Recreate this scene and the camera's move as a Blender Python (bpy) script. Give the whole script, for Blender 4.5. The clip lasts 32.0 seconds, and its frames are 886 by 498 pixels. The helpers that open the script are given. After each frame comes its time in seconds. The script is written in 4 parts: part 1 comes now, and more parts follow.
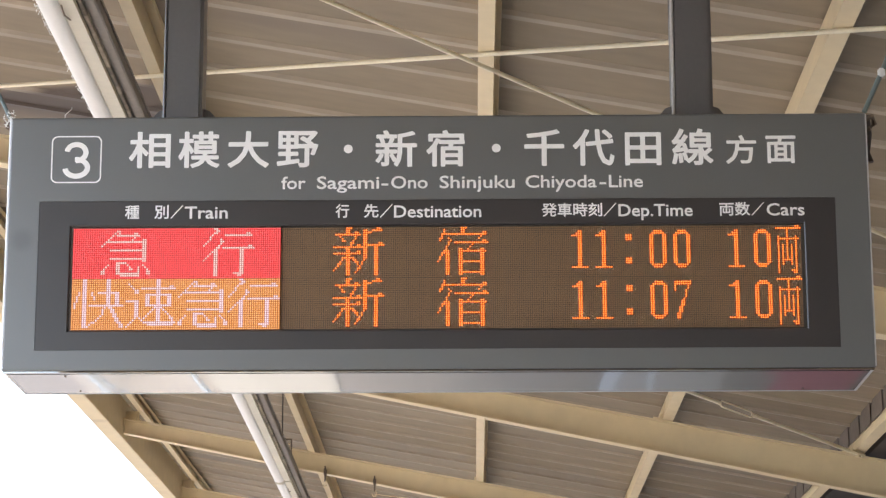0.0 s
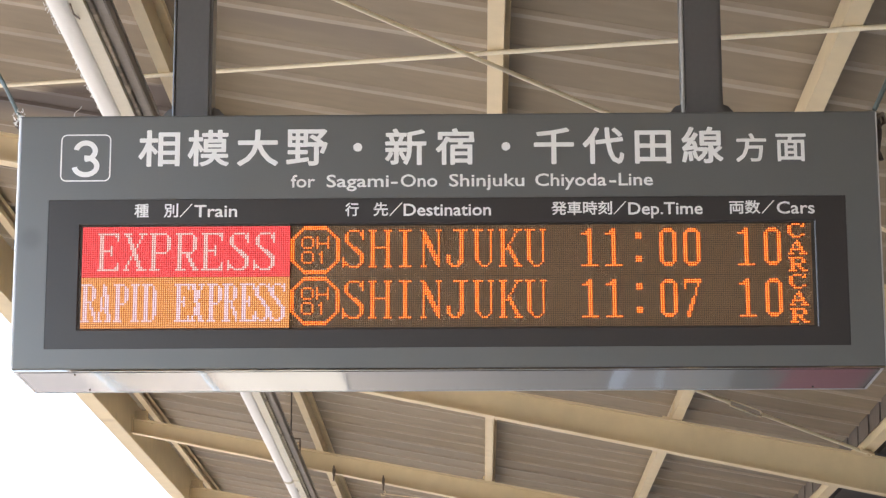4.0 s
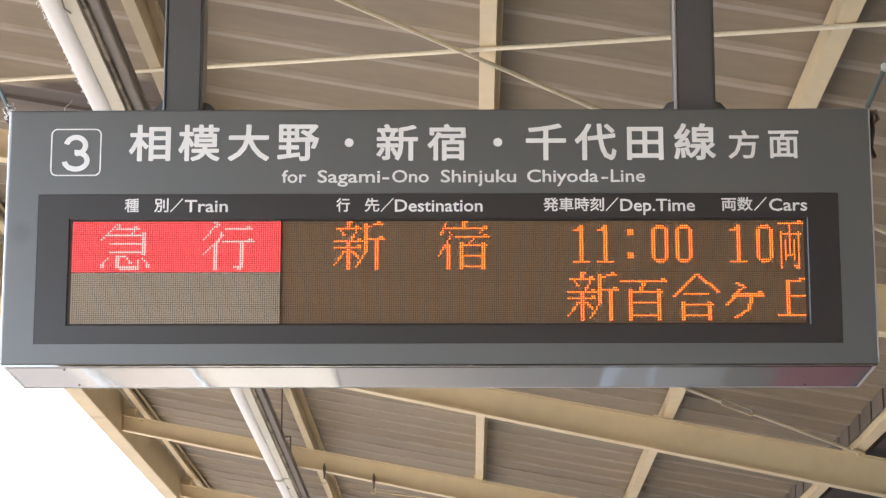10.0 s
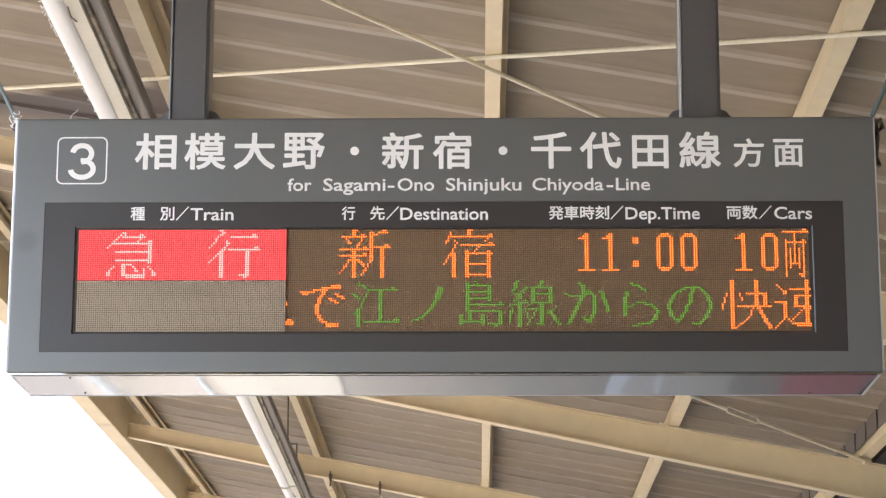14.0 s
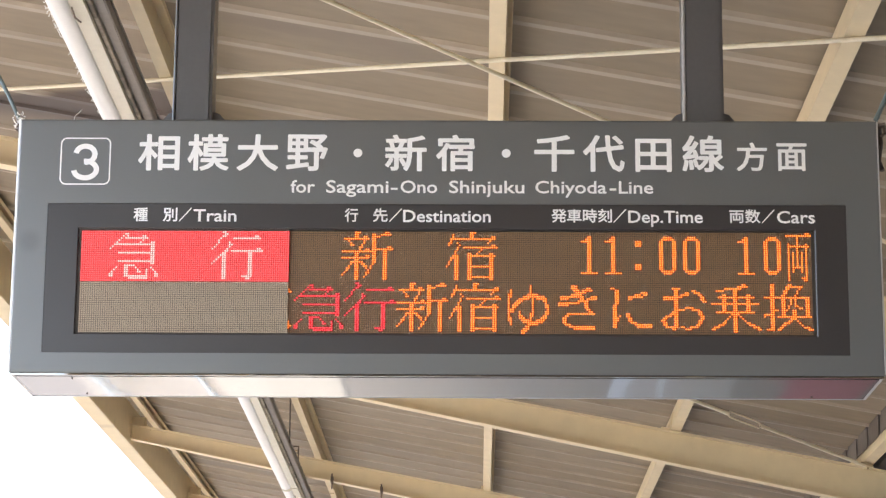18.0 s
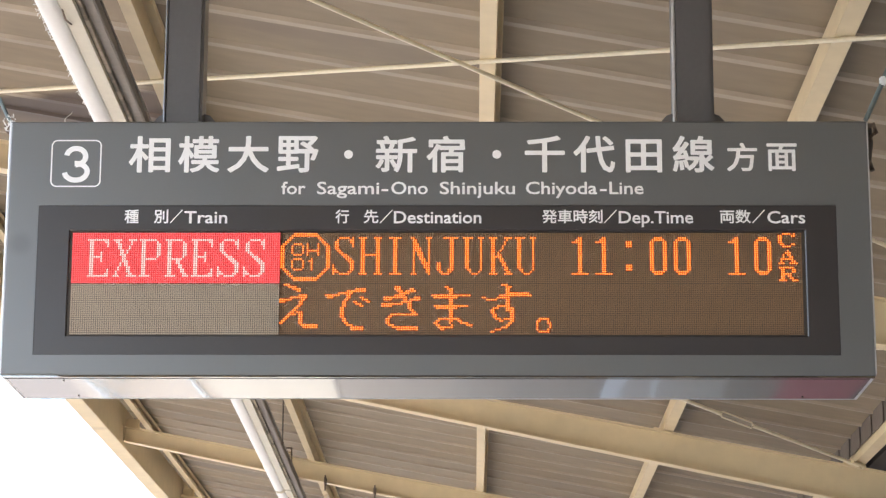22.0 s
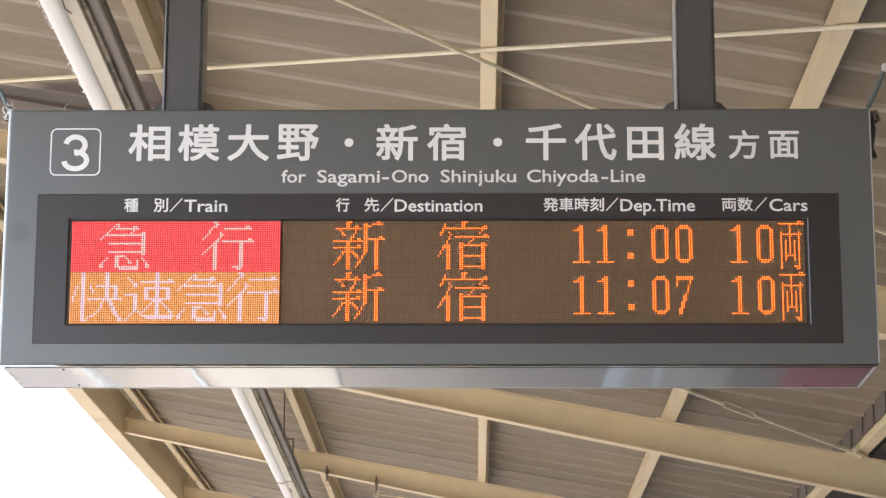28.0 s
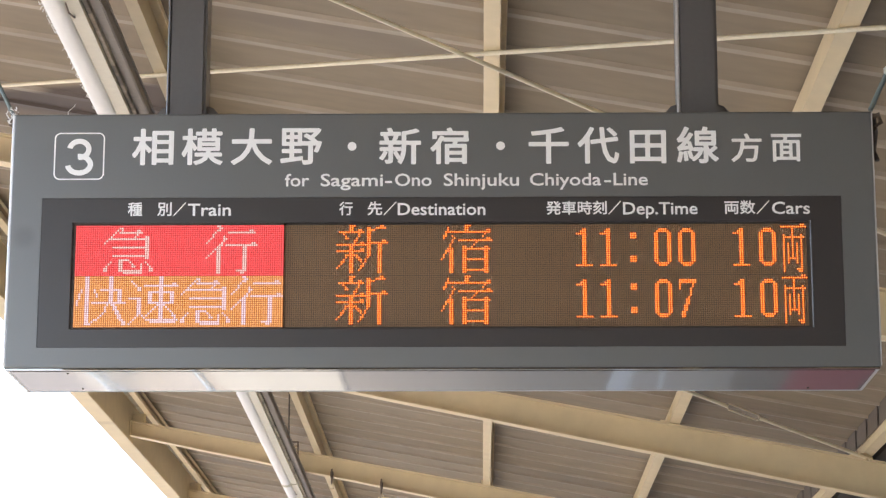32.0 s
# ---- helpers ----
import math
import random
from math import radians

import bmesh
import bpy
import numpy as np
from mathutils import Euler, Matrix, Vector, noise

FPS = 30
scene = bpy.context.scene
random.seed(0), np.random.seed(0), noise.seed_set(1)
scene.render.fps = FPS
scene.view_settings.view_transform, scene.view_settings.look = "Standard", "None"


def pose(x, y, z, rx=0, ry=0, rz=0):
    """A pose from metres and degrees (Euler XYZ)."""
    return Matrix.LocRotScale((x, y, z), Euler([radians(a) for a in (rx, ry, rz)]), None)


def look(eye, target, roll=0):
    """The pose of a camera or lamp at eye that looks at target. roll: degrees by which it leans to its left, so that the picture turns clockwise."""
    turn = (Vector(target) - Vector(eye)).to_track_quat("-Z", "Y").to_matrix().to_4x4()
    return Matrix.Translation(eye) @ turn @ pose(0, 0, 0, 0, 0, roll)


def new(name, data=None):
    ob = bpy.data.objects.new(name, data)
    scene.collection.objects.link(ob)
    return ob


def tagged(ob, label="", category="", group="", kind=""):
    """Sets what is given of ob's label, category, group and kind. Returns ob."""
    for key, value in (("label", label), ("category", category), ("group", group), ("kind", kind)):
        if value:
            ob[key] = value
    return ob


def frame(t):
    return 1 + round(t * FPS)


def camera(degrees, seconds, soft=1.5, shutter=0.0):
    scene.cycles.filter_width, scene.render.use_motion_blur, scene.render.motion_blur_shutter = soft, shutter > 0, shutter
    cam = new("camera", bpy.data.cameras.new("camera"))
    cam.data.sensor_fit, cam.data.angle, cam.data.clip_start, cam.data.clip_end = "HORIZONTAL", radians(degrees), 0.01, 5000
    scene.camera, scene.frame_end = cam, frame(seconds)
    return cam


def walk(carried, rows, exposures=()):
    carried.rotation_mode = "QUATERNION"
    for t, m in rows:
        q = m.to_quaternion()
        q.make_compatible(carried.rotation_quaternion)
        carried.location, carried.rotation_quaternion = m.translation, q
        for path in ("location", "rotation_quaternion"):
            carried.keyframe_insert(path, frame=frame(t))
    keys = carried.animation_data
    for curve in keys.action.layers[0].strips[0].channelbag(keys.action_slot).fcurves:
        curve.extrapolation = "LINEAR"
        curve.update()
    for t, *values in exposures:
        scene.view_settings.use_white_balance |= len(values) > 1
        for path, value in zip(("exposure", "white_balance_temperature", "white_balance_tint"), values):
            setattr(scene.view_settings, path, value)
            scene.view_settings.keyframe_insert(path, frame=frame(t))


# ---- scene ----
# world: x across the platform, y along it (away from the viewer), z up; platform floor z = 0, sign face y = 0
cam = camera(20.2048, 32.0, 1.3)
PATH = (
    # seconds, x, y, z, tilt, turn, lean
    (0.0, 0.1061, -6.6854, 1.5851, 103.327, 0.782, -0.130),
    (0.5, 0.1066, -6.6830, 1.5852, 103.327, 0.854, -0.267),
    (1.0, 0.1065, -6.6684, 1.5838, 103.311, 0.832, -0.180),
    (1.5, 0.1007, -6.6673, 1.5833, 103.315, 0.786, -0.186),
    (2.0, 0.0998, -6.6625, 1.5817, 103.336, 0.763, -0.181),
    (2.5, 0.0985, -6.6609, 1.5817, 103.330, 0.784, -0.016),
    (3.0, 0.0992, -6.6610, 1.5815, 103.321, 0.795, -0.004),
    (3.5, 0.0998, -6.6717, 1.5826, 103.323, 0.971, -0.102),
    (5.5, 0.1111, -6.6820, 1.5821, 103.373, 0.907, -0.195),
    (6.0, 0.1130, -6.6817, 1.5820, 103.431, 0.944, -0.294),
    (6.5, 0.1139, -6.6822, 1.5845, 103.448, 0.992, -0.265),
    (7.0, 0.1140, -6.6756, 1.5811, 103.453, 1.000, -0.151),
    (7.5, 0.1059, -6.6690, 1.5812, 103.422, 0.948, -0.128),
    (8.0, 0.1053, -6.6617, 1.5796, 103.384, 0.982, -0.009),
    (8.5, 0.0991, -6.6545, 1.5780, 103.350, 0.937, 0.076),
    (9.0, 0.1008, -6.6494, 1.5813, 103.334, 0.846, 0.030),
    (9.5, 0.1049, -6.6556, 1.5799, 103.319, 0.745, -0.004),
    (10.0, 0.1016, -6.6527, 1.5794, 103.307, 0.770, 0.046),
    (10.5, 0.1053, -6.6556, 1.5793, 103.339, 0.837, -0.026),
    (11.0, 0.1039, -6.6628, 1.5800, 103.379, 0.852, -0.021),
    (11.5, 0.1089, -6.6613, 1.5800, 103.401, 0.854, -0.015),
    (12.0, 0.1132, -6.6639, 1.5799, 103.419, 0.865, -0.116),
    (12.5, 0.1066, -6.6611, 1.5800, 103.422, 0.863, 0.018),
    (13.0, 0.1073, -6.6587, 1.5789, 103.454, 0.913, 0.142),
    (13.5, 0.1052, -6.6601, 1.5774, 103.471, 0.915, 0.133),
    (14.0, 0.1054, -6.6629, 1.5796, 103.474, 0.928, 0.102),
    (14.5, 0.1088, -6.6621, 1.5777, 103.481, 0.935, 0.152),
    (16.5, 0.1022, -6.6668, 1.5775, 103.523, 0.967, 0.360),
    (17.0, 0.1090, -6.6616, 1.5782, 103.540, 1.034, 0.381),
    (17.5, 0.1083, -6.6664, 1.5771, 103.563, 1.018, 0.410),
    (18.0, 0.1061, -6.6634, 1.5758, 103.559, 0.997, 0.429),
    (18.5, 0.1049, -6.6652, 1.5770, 103.574, 0.964, 0.307),
    (19.0, 0.1121, -6.6677, 1.5768, 103.590, 1.013, 0.360),
    (19.5, 0.1141, -6.6705, 1.5747, 103.609, 0.989, 0.271),
    (20.0, 0.1140, -6.6681, 1.5765, 103.600, 0.960, 0.178),
    (20.5, 0.1165, -6.6672, 1.5759, 103.597, 0.942, 0.180),
    (21.0, 0.1145, -6.6698, 1.5758, 103.580, 0.838, -0.004),
    (21.5, 0.1106, -6.6696, 1.5759, 103.565, 0.820, 0.169),
    (22.0, 0.1134, -6.6681, 1.5744, 103.587, 0.842, 0.209),
    (22.5, 0.1123, -6.6713, 1.5745, 103.586, 0.821, 0.115),
    (23.0, 0.1152, -6.6681, 1.5755, 103.576, 0.904, 0.085),
    (23.5, 0.1129, -6.6641, 1.5743, 103.563, 0.928, 0.148),
    (24.0, 0.1129, -6.6618, 1.5740, 103.533, 0.945, 0.163),
    (24.5, 0.1122, -6.6615, 1.5726, 103.484, 0.978, 0.211),
    (25.0, 0.1102, -6.6628, 1.5727, 103.475, 0.966, 0.192),
    (25.5, 0.1143, -6.6541, 1.5739, 103.477, 0.999, 0.140),
    (27.5, 0.1138, -6.6399, 1.5712, 103.393, 0.921, 0.187),
    (28.0, 0.1151, -6.6407, 1.5712, 103.398, 0.881, 0.133),
    (28.5, 0.1144, -6.6420, 1.5700, 103.407, 0.870, 0.025),
    (29.0, 0.1114, -6.6394, 1.5704, 103.389, 0.896, 0.059),
    (29.5, 0.1108, -6.6368, 1.5714, 103.375, 0.904, -0.027),
    (30.0, 0.1157, -6.6470, 1.5706, 103.385, 0.943, -0.039),
    (30.5, 0.1147, -6.6436, 1.5701, 103.385, 0.954, 0.072),
    (31.0, 0.1182, -6.6498, 1.5702, 103.379, 0.991, 0.119),
    (31.5, 0.1180, -6.6548, 1.5714, 103.423, 1.016, 0.032),
    (32.0, 0.1209, -6.6543, 1.5706, 103.455, 1.003, 0.059),
)
EXPOSURE = 2.6
# the clip's camera brightens a little while the dark line of text runs
STOPS = ((0, 0.0), (3, 0.03), (7, 0.02), (8.4, -0.03), (9.2, -0.03), (10, 0.08), (13, 0.16), (17, 0.24), (21, 0.20), (25, 0.12), (28, 0.08), (32, 0.03))
walk(cam, [(t, pose(x, y, z, rx, 0, rz) @ pose(0, 0, 0, 0, 0, lean)) for t, x, y, z, rx, rz, lean in PATH], [(t, EXPOSURE + e) for t, e in STOPS])

# ---- light ----
world = bpy.data.worlds.new("world")
scene.world = world
world.use_nodes = True
wn = world.node_tree
sky = wn.nodes.new("ShaderNodeTexSky")
sky.sky_type = "NISHITA"
sky.sun_disc = False
sky.sun_elevation = radians(65)
sky.sun_rotation = radians(227)
sky.air_density, sky.dust_density = 1.0, 3.0
background = wn.nodes["Background"]
wn.links.new(sky.outputs[0], background.inputs[0])
background.inputs[1].default_value = 0.15
sun = new("sun", bpy.data.lights.new("sun", "SUN"))
sun.data.energy, sun.data.angle, sun.data.color = 2.0, radians(0.6), (1.0, 0.95, 0.88)
sun.matrix_world = look((-16.2, -15, 48), (0, 0, 0))


# ---- materials ----
def material(name, colour, rough=0.5, metal=0.0, vary=0.12, grain=60.0, stain=2.5, bump=0.15, dirt=None, dirt_at=0.62, stretch=(1, 1, 1), coat=0.0, relief=0.002, detail=4, spec=0.5):
    m = bpy.data.materials.new(name)
    m.use_nodes = True
    nt = m.node_tree
    p = nt.nodes["Principled BSDF"]
    p.inputs["Roughness"].default_value = rough
    p.inputs["Metallic"].default_value = metal
    p.inputs["Specular IOR Level"].default_value = spec
    p.inputs["Coat Weight"].default_value = coat
    tc = nt.nodes.new("ShaderNodeTexCoord")
    mp = nt.nodes.new("ShaderNodeMapping")
    mp.inputs["Scale"].default_value = stretch
    nt.links.new(tc.outputs["Object"], mp.inputs[0])
    fine, wide = nt.nodes.new("ShaderNodeTexNoise"), nt.nodes.new("ShaderNodeTexNoise")
    for n, s, d in ((fine, grain, detail), (wide, stain, 6)):
        n.inputs["Scale"].default_value, n.inputs["Detail"].default_value = s, d
        nt.links.new(mp.outputs[0], n.inputs["Vector"])
    add = nt.nodes.new("ShaderNodeMath")
    add.operation = "ADD"
    nt.links.new(fine.outputs[0], add.inputs[0])
    nt.links.new(wide.outputs[0], add.inputs[1])
    ramp = nt.nodes.new("ShaderNodeMapRange")
    ramp.inputs["From Min"].default_value, ramp.inputs["From Max"].default_value = 0.6, 1.4
    ramp.inputs["To Min"].default_value, ramp.inputs["To Max"].default_value = 1 - vary, 1 + vary
    nt.links.new(add.outputs[0], ramp.inputs[0])
    mul = nt.nodes.new("ShaderNodeVectorMath")
    mul.operation = "SCALE"
    mul.inputs[0].default_value = colour
    nt.links.new(ramp.outputs[0], mul.inputs["Scale"])
    out = mul.outputs[0]
    if dirt:
        edge = nt.nodes.new("ShaderNodeMapRange")
        edge.inputs["From Min"].default_value, edge.inputs["From Max"].default_value = dirt_at, dirt_at + 0.12
        nt.links.new(wide.outputs[0], edge.inputs[0])
        mix = nt.nodes.new("ShaderNodeMix")
        mix.data_type = "RGBA"
        nt.links.new(edge.outputs[0], mix.inputs[0])
        nt.links.new(out, mix.inputs[6])
        mix.inputs[7].default_value = (*dirt, 1)
        out = mix.outputs[2]
    nt.links.new(out, p.inputs["Base Color"])
    if bump:
        b = nt.nodes.new("ShaderNodeBump")
        b.inputs["Strength"].default_value, b.inputs["Distance"].default_value = bump, relief
        nt.links.new(fine.outputs[0], b.inputs["Height"])
        nt.links.new(b.outputs[0], p.inputs["Normal"])
    return m


def glow(name, colour, strength):
    m = bpy.data.materials.new(name)
    m.use_nodes = True
    p = m.node_tree.nodes["Principled BSDF"]
    p.inputs["Base Color"].default_value = (0.02, 0.02, 0.02, 1)
    p.inputs["Roughness"].default_value = 0.6
    p.inputs["Emission Color"].default_value = (*colour, 1)
    p.inputs["Emission Strength"].default_value = strength * 2 ** -EXPOSURE
    return m


CREAM = material("cream steel paint", (0.75, 0.62, 0.395), 0.55, vary=0.08, grain=9, stain=1.2, bump=0.1, dirt=(0.47, 0.36, 0.22), dirt_at=0.66)
ROD = material("cream rod paint", (0.88, 0.79, 0.60), 0.5, vary=0.10, grain=60, stain=3, bump=0.05)
DECK = material("weathered roof deck", (0.250, 0.196, 0.128), 0.6, vary=0.16, grain=14, stain=0.7, bump=0.1, stretch=(0.35, 1, 1), dirt=(0.180, 0.142, 0.104), dirt_at=0.56)
SEAM = material("lighter deck seams", (0.365, 0.303, 0.226), 0.5, vary=0.2, grain=14, stain=0.9, bump=0.1, stretch=(0.35, 1, 1))
GREY = material("grey housing paint", (0.092, 0.098, 0.098), 0.36, vary=0.05, grain=180, stain=1.5, bump=0.04, spec=1.0)
def add_spot(m, centre, radius, colour):
    """A soft round dirty spot in the paint."""
    nt = m.node_tree
    p = nt.nodes["Principled BSDF"]
    before = p.inputs["Base Color"].links[0].from_socket
    tc = nt.nodes.new("ShaderNodeTexCoord")
    gap = nt.nodes.new("ShaderNodeVectorMath")
    gap.operation = "DISTANCE"
    gap.inputs[1].default_value = centre
    nt.links.new(tc.outputs["Object"], gap.inputs[0])
    r = nt.nodes.new("ShaderNodeMapRange")
    r.interpolation_type = "SMOOTHSTEP"
    r.inputs["From Min"].default_value, r.inputs["From Max"].default_value = radius * 1.3, radius * 0.3
    r.inputs["To Max"].default_value = 0.6
    nt.links.new(gap.outputs["Value"], r.inputs[0])
    mix = nt.nodes.new("ShaderNodeMix")
    mix.data_type = "RGBA"
    nt.links.new(r.outputs[0], mix.inputs[0])
    nt.links.new(before, mix.inputs[6])
    mix.inputs[7].default_value = (*colour, 1)
    nt.links.new(mix.outputs[2], p.inputs["Base Color"])


GREY.node_tree.nodes["Principled BSDF"].inputs["IOR"].default_value = 1.62
def add_dark_patch(m, slope, start, x_end, colour):
    """A darker patch with a straight slanting edge on the deck, up to a purlin."""
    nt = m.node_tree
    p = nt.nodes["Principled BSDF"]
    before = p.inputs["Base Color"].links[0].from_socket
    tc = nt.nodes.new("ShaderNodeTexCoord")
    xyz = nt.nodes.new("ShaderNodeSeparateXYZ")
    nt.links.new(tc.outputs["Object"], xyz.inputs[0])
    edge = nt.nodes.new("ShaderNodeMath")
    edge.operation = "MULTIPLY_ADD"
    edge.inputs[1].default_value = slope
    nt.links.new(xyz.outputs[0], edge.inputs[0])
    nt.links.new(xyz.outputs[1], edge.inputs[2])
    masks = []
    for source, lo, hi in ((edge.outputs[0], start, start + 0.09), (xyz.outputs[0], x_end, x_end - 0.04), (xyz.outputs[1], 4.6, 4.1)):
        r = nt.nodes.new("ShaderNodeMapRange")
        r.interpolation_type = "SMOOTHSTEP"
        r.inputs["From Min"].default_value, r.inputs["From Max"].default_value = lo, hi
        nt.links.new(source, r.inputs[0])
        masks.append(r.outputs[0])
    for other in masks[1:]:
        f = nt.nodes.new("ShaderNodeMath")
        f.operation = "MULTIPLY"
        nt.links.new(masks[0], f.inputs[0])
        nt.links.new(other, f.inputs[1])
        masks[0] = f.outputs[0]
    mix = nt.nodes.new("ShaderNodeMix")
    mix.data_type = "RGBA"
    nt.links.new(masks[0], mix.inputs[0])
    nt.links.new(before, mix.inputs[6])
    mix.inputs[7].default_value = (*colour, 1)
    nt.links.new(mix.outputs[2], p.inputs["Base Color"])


# darkens deck and seams alike beyond one slanting line
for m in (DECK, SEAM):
    add_dark_patch(m, 0.79, 2.35, -1.16, (0.098, 0.073, 0.058))
add_spot(GREY, (-1.154, 0.0, 3.201), 0.035, (0.04, 0.04, 0.042))
GREYPOLE = material("grey pole paint", (0.100, 0.099, 0.103), 0.33, vary=0.08, grain=90, stain=2, bump=0.06, spec=1.0)
BEZEL = material("black bezel panel", (0.030, 0.0262, 0.0272), 0.34, vary=0.08, grain=200, stain=2, bump=0.03, spec=0.75)
STEEL = material("stainless sheet", (0.305, 0.295, 0.282), 0.045, metal=1.0, vary=0.06, grain=3.6, stain=1.4, bump=0.6, stretch=(1.0, 0.2, 1), relief=0.010, detail=1)
TRIM = material("pale aluminium edge", (0.6, 0.61, 0.62), 0.35, metal=0.7, vary=0.05)
# pale and mid grey stand for light caught along edges of sign and post
EDGE = material("pale edge tone", (0.75, 0.76, 0.77), 0.3, vary=0.05)
MIDGREY = material("mid grey edge", (0.50, 0.485, 0.48), 0.4, vary=0.12, grain=120)
PRINT = material("white print", (0.93, 0.92, 0.90), 0.5, vary=0.03, bump=0)
BOARD = material("dark dot board", (0.046, 0.036, 0.028), 0.6, vary=0.1, grain=300, bump=0)
DOT_L = material("unlit full colour dots", (0.42, 0.335, 0.245), 0.45, vary=0.08, grain=8, stain=1.5, bump=0)
DOT_R = material("unlit amber dots", (0.240, 0.140, 0.069), 0.45, vary=0.08, grain=8, stain=1.5, bump=0)
DUSTY_BROWN = material("dusty brown sheet", (0.150, 0.121, 0.095), 0.65, vary=0.2, grain=20, stain=2)
DARK = material("dark brown steel", (0.10, 0.083, 0.07), 0.6, vary=0.2, grain=30, stain=2)
DEEP_BROWN = material("very dark brown sheet", (0.055, 0.046, 0.040), 0.65, vary=0.25, grain=20, stain=1.5)
WHITE = material("white lamp cover", (0.80, 0.785, 0.75), 0.35, vary=0.04, bump=0.03, dirt=(0.55, 0.5, 0.4), dirt_at=0.7)
RAIL = material("cream lamp rail", (0.62, 0.575, 0.46), 0.45, vary=0.08, grain=25, stain=3)
BROWN = material("brown duct paint", (0.235, 0.207, 0.182), 0.6, vary=0.15, grain=30, stain=2, dirt=(0.19, 0.165, 0.14), dirt_at=0.62)
DUSTY = material("dusty mottled steel", (0.36, 0.31, 0.24), 0.7, vary=0.3, grain=45, stain=7, dirt=(0.13, 0.11, 0.09), dirt_at=0.48)
RUST = material("rusty clamp", (0.16, 0.12, 0.09), 0.7, vary=0.3, grain=80)
CABLE = material("grey green cable", (0.16, 0.2, 0.2), 0.5, vary=0.1)
CONCRETE = material("platform concrete", (0.255, 0.240, 0.212), 0.8, vary=0.15, grain=20, stain=0.4, bump=0.3, dirt=(0.22, 0.205, 0.18), dirt_at=0.6)
PAVING = material("grey platform paving", (0.45, 0.395, 0.325), 0.75, vary=0.15, grain=20, stain=0.4, bump=0.3, dirt=(0.38, 0.33, 0.27), dirt_at=0.6)
SLAB = material("light grey platform slab", (0.60, 0.545, 0.46), 0.8, vary=0.1, grain=20, stain=0.5, bump=0.2)
RAILSTEEL = material("rail steel", (0.80, 0.70, 0.58), 0.14, metal=1.0, vary=0.12, grain=8, stain=1.0, bump=0.05)
WALL = material("beige wall", (0.30, 0.27, 0.225), 0.8, vary=0.1, grain=10, stain=0.5)
BALLAST = material("track ballast", (0.15, 0.138, 0.130), 0.9, vary=0.35, grain=12, stain=0.1, bump=0.8)
PINK = material("pink reflection sheet", (0.56, 0.25, 0.24), 0.6, vary=0.08)
PALE = material("white floor marking", (0.8, 0.8, 0.78), 0.6, vary=0.06)
# each light dot: its bright tip, and dimmer, redder lens flanks that draw its halo
AMBER = (glow("amber light", (1.0, 0.27, 0.035), 2.3), glow("amber lens", (1.0, 0.085, 0.005), 0.75))
RED = (glow("red light", (1.0, 0.115, 0.115), 1.45), glow("red lens", (1.0, 0.042, 0.046), 0.82))
ORANGE = (glow("orange light", (1.0, 0.50, 0.16), 1.25), glow("orange lens", (1.0, 0.28, 0.06), 0.66))
WARMWHITE = (glow("warm white light", (1.0, 0.74, 0.68), 1.25), glow("warm white lens", (1.0, 0.40, 0.36), 0.75))
COOLWHITE = (glow("cool white light", (1.0, 0.80, 0.86), 1.25), glow("cool white lens", (1.0, 0.55, 0.58), 0.75))
GREEN = (glow("green light", (0.25, 0.49, 0.05), 1.1), glow("green lens", (0.08, 0.24, 0.012), 0.45))
SCARLET = (glow("scarlet light", (1.0, 0.055, 0.065), 1.75), glow("scarlet lens", (0.9, 0.015, 0.03), 0.7))


# ---- mesh helpers ----
def add_box(bm, x0, x1, y0, y1, z0, z1, m=None):
    vs = [bm.verts.new((x, y, z)) for x in (x0, x1) for y in (y0, y1) for z in (z0, z1)]
    if m:
        for v in vs:
            v.co = m @ v.co
    for f in ((0, 1, 3, 2), (4, 6, 7, 5), (0, 4, 5, 1), (2, 3, 7, 6), (0, 2, 6, 4), (1, 5, 7, 3)):
        bm.faces.new([vs[i] for i in f])


def box(x0, x1, y0, y1, z0, z1, bevel=0.0):
    bm = bmesh.new()
    add_box(bm, x0, x1, y0, y1, z0, z1)
    if bevel:
        bmesh.ops.bevel(bm, geom=bm.edges[:], offset=bevel, segments=2, affect="EDGES")
    return bm


def tube(points, r, sides=10, bm=None):
    bm = bm or bmesh.new()
    pts = [Vector(p) for p in points]
    if len(pts) == 2:
        end = (pts[1] - pts[0]).normalized() * min(0.002, (pts[1] - pts[0]).length / 4)
        pts = [pts[0], pts[0] + end, pts[1] - end, pts[1]]
    rings = []
    for i, p in enumerate(pts):
        d = (pts[min(i + 1, len(pts) - 1)] - pts[max(i - 1, 0)]).normalized()
        a = d.cross(Vector((0, 0, 1)) if abs(d.z) < 0.9 else Vector((1, 0, 0))).normalized()
        b = d.cross(a)
        rings.append([bm.verts.new(p + r * (math.cos(k * 2 * math.pi / sides) * a + math.sin(k * 2 * math.pi / sides) * b)) for k in range(sides)])
    for u, v in zip(rings, rings[1:]):
        for k in range(sides):
            bm.faces.new((u[k], u[(k + 1) % sides], v[(k + 1) % sides], v[k]))
    bm.faces.new(rings[0][::-1])
    bm.faces.new(rings[-1])
    return bm


def extrude(outline, y0, y1):
    """A closed outline in x and z, drawn out along y."""
    bm = bmesh.new()
    a = [bm.verts.new((x, y0, z)) for x, z in outline]
    b = [bm.verts.new((x, y1, z)) for x, z in outline]
    n = len(a)
    for i in range(n):
        bm.faces.new((a[i], a[(i + 1) % n], b[(i + 1) % n], b[i]))
    bm.faces.new(a[::-1])
    bm.faces.new(b)
    return bm


